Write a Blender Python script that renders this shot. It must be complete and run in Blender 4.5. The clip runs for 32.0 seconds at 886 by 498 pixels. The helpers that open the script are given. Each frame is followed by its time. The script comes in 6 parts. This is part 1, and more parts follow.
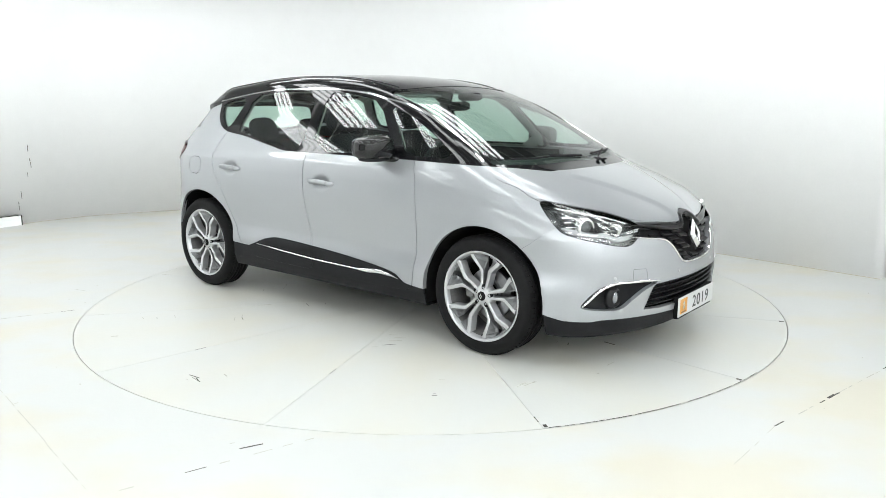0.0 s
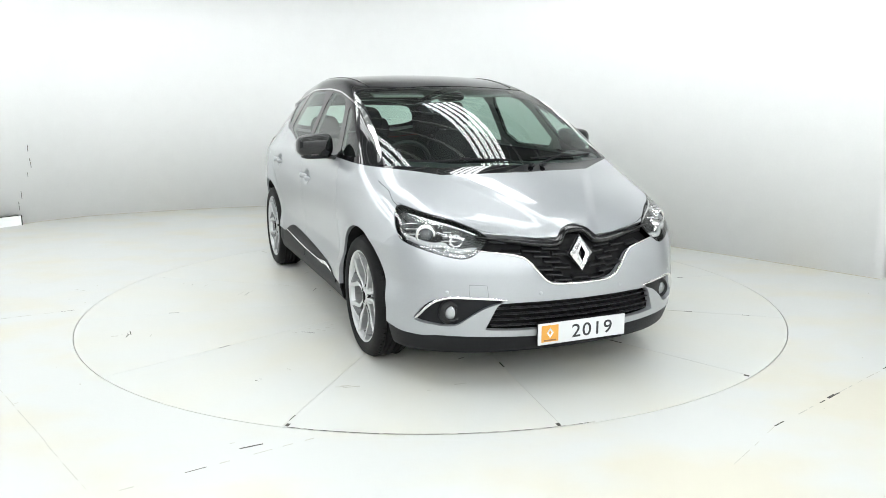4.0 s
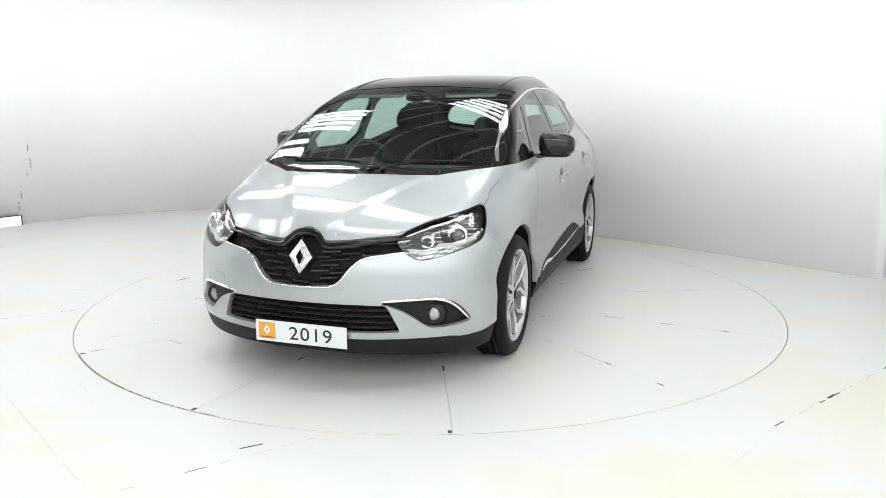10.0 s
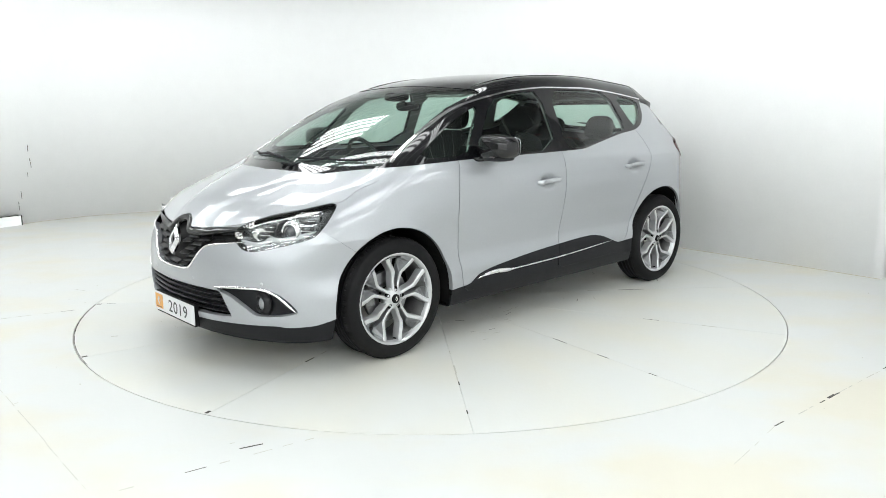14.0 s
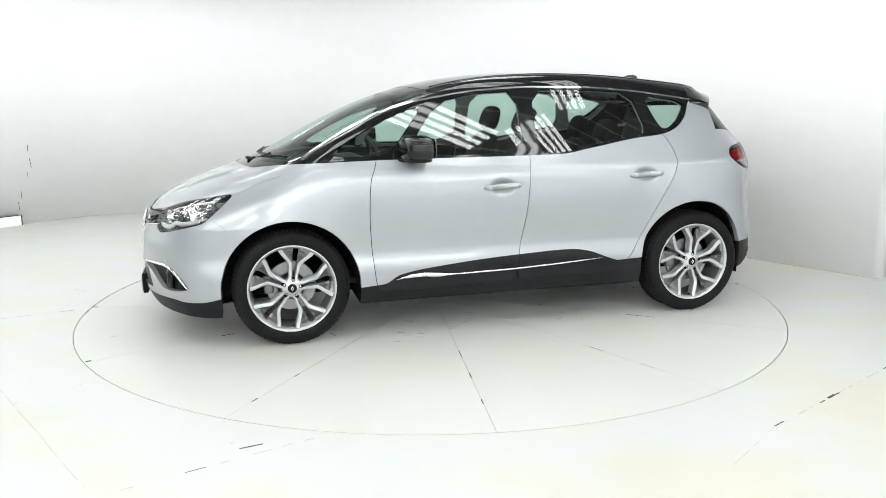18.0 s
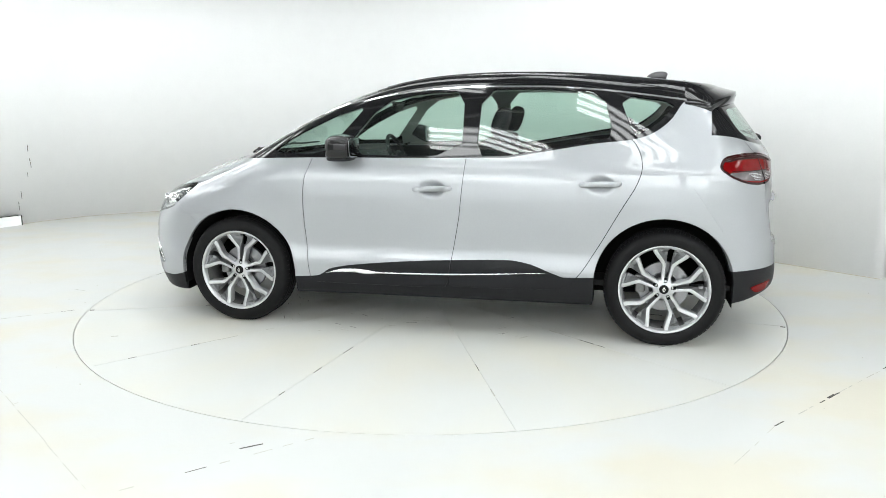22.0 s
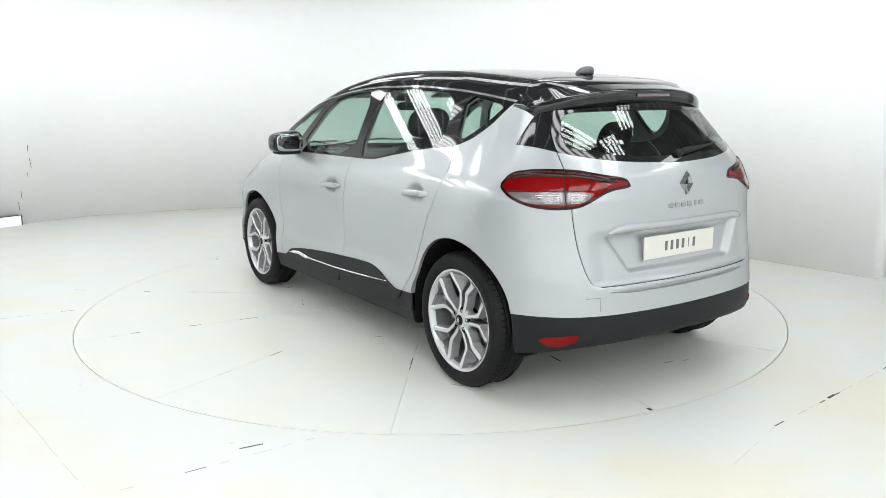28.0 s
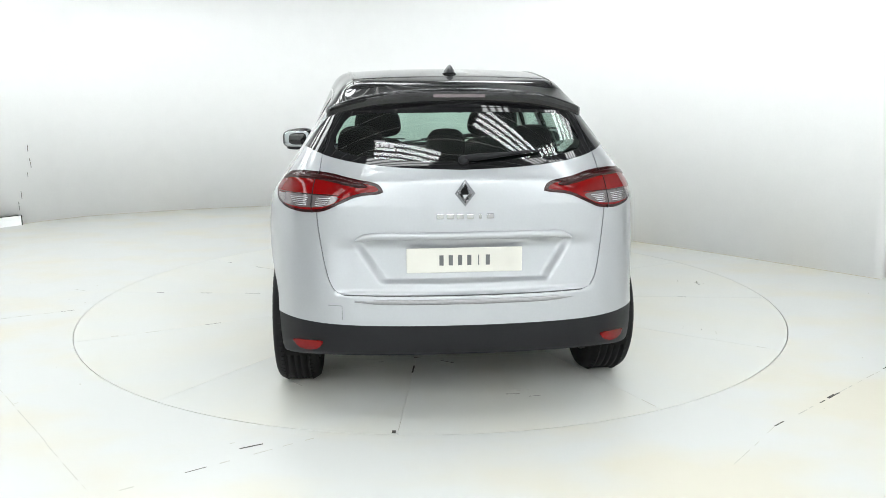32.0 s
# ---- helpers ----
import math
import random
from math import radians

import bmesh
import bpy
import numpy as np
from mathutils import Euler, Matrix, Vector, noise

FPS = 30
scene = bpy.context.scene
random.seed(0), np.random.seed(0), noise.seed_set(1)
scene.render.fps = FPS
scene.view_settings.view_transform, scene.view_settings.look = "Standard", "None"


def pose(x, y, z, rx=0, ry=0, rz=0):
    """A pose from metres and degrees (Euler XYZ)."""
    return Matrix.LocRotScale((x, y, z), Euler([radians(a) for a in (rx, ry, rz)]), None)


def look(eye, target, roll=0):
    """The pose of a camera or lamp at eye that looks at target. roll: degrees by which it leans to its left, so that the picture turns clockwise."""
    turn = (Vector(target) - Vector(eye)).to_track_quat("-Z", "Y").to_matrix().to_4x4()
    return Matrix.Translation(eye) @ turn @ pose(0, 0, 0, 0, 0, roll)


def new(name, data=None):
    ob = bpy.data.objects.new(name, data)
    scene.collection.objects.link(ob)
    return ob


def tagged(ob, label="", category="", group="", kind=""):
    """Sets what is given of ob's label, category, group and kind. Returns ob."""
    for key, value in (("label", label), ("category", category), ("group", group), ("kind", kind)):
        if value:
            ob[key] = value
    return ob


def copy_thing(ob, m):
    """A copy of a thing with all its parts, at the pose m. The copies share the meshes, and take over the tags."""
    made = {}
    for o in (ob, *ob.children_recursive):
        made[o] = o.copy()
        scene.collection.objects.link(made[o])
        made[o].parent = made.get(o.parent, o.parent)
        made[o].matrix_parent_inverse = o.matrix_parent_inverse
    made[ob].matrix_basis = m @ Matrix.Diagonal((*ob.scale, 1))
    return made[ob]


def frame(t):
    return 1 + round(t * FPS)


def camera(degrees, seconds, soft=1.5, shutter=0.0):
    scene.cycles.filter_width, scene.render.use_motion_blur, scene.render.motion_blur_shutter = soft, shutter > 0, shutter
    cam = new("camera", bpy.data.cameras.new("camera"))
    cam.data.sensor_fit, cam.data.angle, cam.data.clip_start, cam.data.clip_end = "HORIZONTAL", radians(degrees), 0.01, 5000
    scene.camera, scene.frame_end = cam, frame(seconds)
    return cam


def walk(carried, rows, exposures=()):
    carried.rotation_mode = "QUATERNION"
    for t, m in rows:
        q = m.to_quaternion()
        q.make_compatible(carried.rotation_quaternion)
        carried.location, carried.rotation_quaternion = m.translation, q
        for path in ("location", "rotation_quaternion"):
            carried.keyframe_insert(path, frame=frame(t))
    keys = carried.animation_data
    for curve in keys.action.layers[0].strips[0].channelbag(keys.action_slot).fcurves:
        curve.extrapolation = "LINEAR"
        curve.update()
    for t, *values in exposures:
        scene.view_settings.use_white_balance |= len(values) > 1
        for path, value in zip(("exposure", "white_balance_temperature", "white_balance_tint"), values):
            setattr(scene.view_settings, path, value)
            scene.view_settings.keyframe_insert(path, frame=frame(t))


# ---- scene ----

# ---------------------------------------------------------------- camera
cam = camera(60.0, 32.0, 0.75)
EYE, AIM = (0.0, -5.657, 1.469), (0.0845, 0.2293, 0.3092)
walk(cam, [(0.0, look(EYE, AIM, -0.264)), (32.0, look(EYE, AIM, -0.264))], [(0.0, 0.0), (32.0, 0.0)])

# turn of the turntable and of the car on it: seconds, degrees
TURN = [(0, 319.62), (2, 305.65), (4, 291.72), (6, 277.94), (8, 264.02), (10, 250), (12, 236.17), (14, 222.14), (16, 208.23), (18, 194.58), (20, 180.83), (22, 166.65), (24, 152.31), (26, 138.2), (28, 123.5), (30, 108.94), (32, 94.23)]
OFFSET = (-0.259, 0.0218)      # the car's middle, off the turntable's axle
RING = 2.469                   # radius of the turntable

# ---------------------------------------------------------------- world and light
world = bpy.data.worlds.new("world")
scene.world = world
world.use_nodes = True
world.node_tree.nodes["Background"].inputs[0].default_value = (0.9, 0.95, 1.0, 1)
world.node_tree.nodes["Background"].inputs[1].default_value = 0.1


# ---------------------------------------------------------------- small helpers
def mesh_object(name, verts, faces, material=None, parent=None, label="", smooth=True, normals=None):
    me = bpy.data.meshes.new(name)
    me.from_pydata(np.asarray(verts).tolist() if not isinstance(verts, list) else verts, [], faces if isinstance(faces, list) else np.asarray(faces).tolist())
    if smooth:
        me.shade_smooth()
    if normals is not None:
        me.normals_split_custom_set_from_vertices(np.asarray(normals).tolist())
    if material:
        me.materials.append(material)
    ob = new(name, me)
    if parent:
        ob.parent = parent
    if label:
        tagged(ob, label)
    return ob


def part(name, bm, material, parent, label="", smooth=False):
    """Links a bmesh as one mesh object under a thing or a part."""
    me = bpy.data.meshes.new(name)
    bm.to_mesh(me)
    bm.free()
    if smooth:
        me.shade_smooth()
    me.materials.append(material)
    ob = new(name, me)
    ob.parent = parent
    if label:
        tagged(ob, label)
    return ob


def thing(name, label, category, group="", kind=""):
    return tagged(new(name), label, category, group, kind)


def pbr(name, color, rough=0.5, metal=0.0, coat=0.0, bump=0.0, scale=20.0, vary=0.0, spec=0.5, detail=4.0, rvary=0.0):
    """A procedural surface: colour and roughness varied at two scales, with fine relief."""
    m = bpy.data.materials.new(name)
    m.use_nodes = True
    t = m.node_tree
    b = t.nodes["Principled BSDF"]
    b.inputs["Base Color"].default_value = (*color, 1)
    b.inputs["Roughness"].default_value = rough
    b.inputs["Metallic"].default_value = metal
    b.inputs["Coat Weight"].default_value = coat
    b.inputs["Coat Roughness"].default_value = 0.03
    b.inputs["Specular IOR Level"].default_value = spec
    if vary or bump or rvary:
        co = t.nodes.new("ShaderNodeTexCoord")
        n1, n2 = t.nodes.new("ShaderNodeTexNoise"), t.nodes.new("ShaderNodeTexNoise")
        for n, s in ((n1, scale), (n2, scale / 9)):
            n.inputs["Scale"].default_value = s
            n.inputs["Detail"].default_value = detail
            t.links.new(co.outputs["Object"], n.inputs["Vector"])
        mix = t.nodes.new("ShaderNodeMix")
        mix.inputs[0].default_value = 0.5
        t.links.new(n1.outputs[0], mix.inputs[2])
        t.links.new(n2.outputs[0], mix.inputs[3])
        if vary:
            ramp = t.nodes.new("ShaderNodeMapRange")
            ramp.inputs[1].default_value, ramp.inputs[2].default_value = 0.3, 0.7
            ramp.inputs[3].default_value, ramp.inputs[4].default_value = 1 - vary, 1 + vary
            t.links.new(mix.outputs[0], ramp.inputs[0])
            mul = t.nodes.new("ShaderNodeVectorMath")
            mul.operation = "SCALE"
            mul.inputs[0].default_value = color
            t.links.new(ramp.outputs[0], mul.inputs["Scale"])
            t.links.new(mul.outputs[0], b.inputs["Base Color"])
        if rvary:
            r2 = t.nodes.new("ShaderNodeMapRange")
            r2.inputs[1].default_value, r2.inputs[2].default_value = 0.3, 0.7
            r2.inputs[3].default_value, r2.inputs[4].default_value = max(rough - rvary, 0.01), rough + rvary
            t.links.new(mix.outputs[0], r2.inputs[0])
            t.links.new(r2.outputs[0], b.inputs["Roughness"])
        if bump:
            bp = t.nodes.new("ShaderNodeBump")
            bp.inputs["Strength"].default_value = 1.0
            bp.inputs["Distance"].default_value = bump
            t.links.new(n1.outputs[0], bp.inputs["Height"])
            t.links.new(bp.outputs[0], b.inputs["Normal"])
    return m


def glow(name, color, strength):
    m = bpy.data.materials.new(name)
    m.use_nodes = True
    b = m.node_tree.nodes["Principled BSDF"]
    b.inputs["Base Color"].default_value = (*color, 1)
    b.inputs["Emission Color"].default_value = (*color, 1)
    b.inputs["Emission Strength"].default_value = strength
    return m


# ---------------------------------------------------------------- materials
M_WALL = pbr("white wall paint", (0.92, 0.925, 0.925), 0.55, bump=0.0006, scale=60, vary=0.015)


def painted_floor(name, clean, stain, amount, size, spots=()):
    """White floor paint with broad yellowish stains and fine grime."""
    m = pbr(name, clean, 0.36, bump=0.0004, scale=40, vary=0.012, rvary=0.08)
    t = m.node_tree
    b = t.nodes["Principled BSDF"]
    src = b.inputs["Base Color"].links[0].from_socket
    co = next(n for n in t.nodes if n.type == "TEX_COORD")
    n1 = t.nodes.new("ShaderNodeTexNoise")
    n1.inputs["Scale"].default_value, n1.inputs["Detail"].default_value = size, 5
    mp = t.nodes.new("ShaderNodeMapping")
    mp.inputs["Scale"].default_value = (1.0, 1.6, 1.0)
    mp.inputs["Location"].default_value = (2.3, 0.7, 0)
    t.links.new(co.outputs["Object"], mp.inputs[0])
    t.links.new(mp.outputs[0], n1.inputs["Vector"])
    r = t.nodes.new("ShaderNodeMapRange")
    r.inputs[1].default_value, r.inputs[2].default_value = 0.46, 0.72
    r.inputs[3].default_value, r.inputs[4].default_value = 0.0, amount
    src_n = n1.outputs[0]
    for sx, sy, rx, ry in spots:     # where the paint has yellowed most
        g, m2, ad = (t.nodes.new(k) for k in ("ShaderNodeTexGradient", "ShaderNodeMapping", "ShaderNodeMath"))
        g.gradient_type = "SPHERICAL"
        m2.inputs["Location"].default_value = (-sx / rx, -sy / ry, 0)
        m2.inputs["Scale"].default_value = (1 / rx, 1 / ry, 1)
        ad.operation = "MULTIPLY_ADD"
        ad.inputs[1].default_value = 0.22
        t.links.new(co.outputs["Object"], m2.inputs[0])
        t.links.new(m2.outputs[0], g.inputs[0])
        t.links.new(g.outputs[1], ad.inputs[0])
        t.links.new(src_n, ad.inputs[2])
        src_n = ad.outputs[0]
    t.links.new(src_n, r.inputs[0])
    mix = t.nodes.new("ShaderNodeMix")
    mix.data_type = "RGBA"
    t.links.new(r.outputs[0], mix.inputs[0])
    t.links.new(src, mix.inputs[6])
    mix.inputs[7].default_value = (*stain, 1)
    t.links.new(mix.outputs[2], b.inputs["Base Color"])
    return m


M_FLOOR = painted_floor("white floor paint", (0.605, 0.615, 0.60), (0.63, 0.575, 0.43), 0.55, 1.3, [(0.75, -2.75, 0.9, 0.45), (2.25, -1.95, 0.7, 0.6), (-2.9, -1.0, 0.9, 0.5), (1.2, -3.0, 0.6, 0.4)])
M_TABLE = painted_floor("white turntable paint", (0.615, 0.625, 0.602), (0.64, 0.61, 0.51), 0.5, 1.1, [(-0.6, 1.3, 0.9, 0.7), (1.6, 0.2, 0.7, 0.9)])
M_CEIL = pbr("ceiling", (0.20, 0.203, 0.205), 0.7, vary=0.05)
M_SILVER = pbr("silver paint", (0.365, 0.380, 0.396), 0.40, metal=0.45, coat=1.0, vary=0.025, scale=900)
M_BLACK = pbr("gloss black paint", (0.006, 0.006, 0.007), 0.04, spec=0.5, rvary=0.01, scale=4)
M_PLASTIC = pbr("black plastic", (0.0115, 0.012, 0.0135), 0.5, bump=0.0002, scale=900, vary=0.1, spec=0.18)
M_RUBBER = pbr("tyre rubber", (0.0085, 0.0085, 0.009), 0.6, bump=0.0003, scale=300, vary=0.15, spec=0.14)
M_ALLOY = pbr("silver alloy", (0.52, 0.53, 0.54), 0.30, metal=0.6, coat=0.4, vary=0.03, scale=300)
M_DARK = pbr("matt black", (0.005, 0.005, 0.0055), 0.5, vary=0.1, scale=80, spec=0.15)
M_UNDER = pbr("underbody black", (0.006, 0.006, 0.006), 0.8, vary=0.2, scale=20, spec=0.15)
M_SATIN = pbr("satin black", (0.007, 0.007, 0.008), 0.28, vary=0.05, scale=60, spec=0.35)
M_CHROME = pbr("chrome", (0.86, 0.86, 0.86), 0.07, metal=1.0, rvary=0.03, scale=15)
M_BADGE = pbr("satin chrome", (0.86, 0.86, 0.87), 0.26, metal=1.0, rvary=0.05, scale=15)
M_BADGE_DARK = pbr("dark chrome", (0.40, 0.40, 0.41), 0.12, metal=1.0, rvary=0.05, scale=15)
M_STEEL = pbr("bare steel", (0.30, 0.30, 0.31), 0.4, metal=1.0, vary=0.12, scale=60)
M_CASTING = pbr("cast iron", (0.2, 0.2, 0.2), 0.55, metal=0.6, vary=0.2, scale=80, bump=0.0005)
M_RED = pbr("red lens", (0.15, 0.001, 0.0015), 0.05, spec=0.22, vary=0.15, scale=40)
M_DARKRED = pbr("dark red lens", (0.022, 0.001, 0.0015), 0.12, spec=0.3, rvary=0.03)
M_CLEAR = pbr("clear ribbed lens", (0.10, 0.085, 0.09), 0.25, metal=0.2, coat=1.0, vary=0.12, scale=25)
M_BOWL = pbr("lamp bowl", (0.15, 0.155, 0.16), 0.22, metal=0.85, vary=0.15, scale=25)
M_EYE = pbr("projector lens", (0.05, 0.055, 0.06), 0.03, coat=1.0, spec=0.8)
M_FROST = pbr("frosted plastic", (0.46, 0.47, 0.48), 0.25, coat=0.6, vary=0.03)
M_SENSOR = pbr("sensor", (0.42, 0.43, 0.45), 0.4, metal=0.4, coat=0.5, vary=0.03)
M_JOINT = pbr("joint shade", (0.16, 0.165, 0.17), 0.5, vary=0.03)
M_PLATE = pbr("white plate", (0.66, 0.67, 0.68), 0.3, coat=0.4, vary=0.015, scale=200)
M_CREAM = pbr("cream plate", (0.60, 0.59, 0.54), 0.3, coat=0.4, vary=0.015, scale=200)
M_ORANGE = pbr("orange print", (0.70, 0.34, 0.06), 0.35, vary=0.04)
M_BROWN = pbr("brown print", (0.25, 0.12, 0.04), 0.4, vary=0.04)
M_INK = pbr("black figures", (0.02, 0.022, 0.026), 0.4, vary=0.05)
M_INKG = pbr("dark grey print", (0.10, 0.105, 0.11), 0.4, vary=0.05)
M_SMOKE = pbr("smoked lens", (0.10, 0.07, 0.08), 0.2, coat=1.0, vary=0.1)
M_MIRROR = pbr("mirror glass", (0.30, 0.32, 0.33), 0.02, metal=1.0)
M_ANTENNA = pbr("grey antenna", (0.055, 0.055, 0.06), 0.35, coat=0.4, vary=0.05)
M_TRIM = pbr("cabin plastic", (0.013, 0.0135, 0.015), 0.6, vary=0.12, scale=50, spec=0.3)
M_SEAT = pbr("dark seat cloth", (0.010, 0.010, 0.011), 0.9, vary=0.2, scale=60, spec=0.2)
M_LINING = pbr("grey headlining", (0.25, 0.25, 0.24), 0.9, bump=0.0004, scale=500, vary=0.05)


def pane(name, tint, gloss=1.0):
    """A thin sheet of glass: tinted see-through body with a mirror-like face."""
    m = bpy.data.materials.new(name)
    m.use_nodes = True
    t = m.node_tree
    t.nodes.remove(t.nodes["Principled BSDF"])
    tr, gl, mix, lw, pw, ma = (t.nodes.new(k) for k in ("ShaderNodeBsdfTransparent", "ShaderNodeBsdfGlossy", "ShaderNodeMixShader", "ShaderNodeLayerWeight", "ShaderNodeMath", "ShaderNodeMath"))
    tr.inputs[0].default_value = (*tint, 1)
    gl.inputs["Roughness"].default_value = 0.01
    lw.inputs["Blend"].default_value = 0.5
    pw.operation, ma.operation = "POWER", "MULTIPLY_ADD"
    pw.inputs[1].default_value = 5.0
    ma.inputs[1].default_value, ma.inputs[2].default_value = 0.92 * gloss, 0.075 * gloss
    t.links.new(lw.outputs["Facing"], pw.inputs[0])
    t.links.new(pw.outputs[0], ma.inputs[0])
    t.links.new(ma.outputs[0], mix.inputs[0])
    t.links.new(tr.outputs[0], mix.inputs[1])
    t.links.new(gl.outputs[0], mix.inputs[2])
    t.links.new(mix.outputs[0], t.nodes["Material Output"].inputs[0])
    return m


M_GLASS = pane("green tinted car glass", (0.71, 0.85, 0.785))
M_LENS = pane("clear lamp cover", (0.94, 0.95, 0.95))
M_TUBE = glow("lamp diffuser", (0.958, 0.99, 0.994), 9.6)
M_TRAY = pbr("white lamp tray", (0.75, 0.75, 0.75), 0.4, vary=0.03)
M_RIB = pbr("pale ceiling rib", (0.86, 0.86, 0.85), 0.5, vary=0.03)
M_GREYWALL = pbr("grey wall paint", (0.32, 0.325, 0.32), 0.6, vary=0.05, scale=8)
M_CRACK = pbr("dark crack", (0.06, 0.058, 0.05), 0.9, vary=0.2)
M_SEAM = pbr("worn paint edge", (0.50, 0.49, 0.44), 0.8, vary=0.15, scale=60)
M_POCKET = pbr("darker wheel grey", (0.19, 0.195, 0.20), 0.4, metal=0.4, coat=0.3, vary=0.06, scale=120)
M_STAIN = pbr("yellowed sealant", (0.62, 0.57, 0.46), 0.6, vary=0.12, scale=12)

# ---------------------------------------------------------------- room
def wall_curve():
    """Plan of the curved studio wall, from the far end of one side round to the other."""
    ks = [(-5.95, 2.2), (-5.5, 2.88), (-5.0, 3.47), (-4.65, 3.9), (-4.2, 4.27), (-2.83, 4.84), (-1.4, 5.0), (0.1, 4.05), (1.53, 2.68), (2.64, 1.56), (3.65, 0.38)]
    out = []
    for i in range(len(ks) - 1):
        p0, p1, p2, p3 = (Vector(ks[max(0, min(len(ks) - 1, j))]) for j in (i - 1, i, i + 1, i + 2))
        for k in range(12):
            a = k / 12
            out.append(0.5 * ((2 * p1) + (p2 - p0) * a + (2 * p0 - 5 * p1 + 4 * p2 - p3) * a * a + (3 * p1 - p0 - 3 * p2 + p3) * a ** 3))
    out.append(Vector(ks[-1]))
    return out


def offset_strip(name, c, z0, z1, thick, material, back=1.0):
    """An upright band of some thickness along a plan line; its face lies on the line."""
    verts, faces = [], []
    for i, p in enumerate(c):
        d = (c[min(i + 1, len(c) - 1)] - c[max(i - 1, 0)]).normalized()
        n = Vector((-d.y, d.x)) * back
        for q, z in ((p, z0), (p, z1), (p + n * thick, z1), (p + n * thick, z0)):
            verts.append((q.x, q.y, z))
    for i in range(len(c) - 1):
        for k in range(4):
            a, b = i * 4 + k, i * 4 + (k + 1) % 4
            faces.append((a, a + 4, b + 4, b))
    e = (len(c) - 1) * 4
    faces += [(0, 1, 2, 3), (e, e + 3, e + 2, e + 1)]
    ob = mesh_object(name, verts, faces, material, smooth=False)
    for poly, f in zip(ob.data.polygons, faces):
        poly.use_smooth = len(c) > 3 and abs(poly.normal.z) < 0.5
    return ob


ROOM_H = 4.2


def slab(name, size, at, material, label, category, rot=None):
    bm = box_bm(size, at, 0.0, rot)
    me = bpy.data.meshes.new(name)
    bm.to_mesh(me)
    bm.free()
    me.materials.append(material)
    return tagged(new(name, me), label, category, kind="structure")


def box_bm(size, at=(0, 0, 0), bevel=0.0, rot=None, segs=2, bm=None):
    bm = bm or bmesh.new()
    m = Matrix.Translation(at) @ (rot or Matrix()) @ Matrix.Diagonal((*size, 1))
    r = bmesh.ops.create_cube(bm, size=1, matrix=m)
    if bevel:
        es = list({e for v in r["verts"] for e in v.link_edges})
        bmesh.ops.bevel(bm, geom=es, offset=bevel, segments=segs, affect="EDGES", profile=0.5)
    return bm


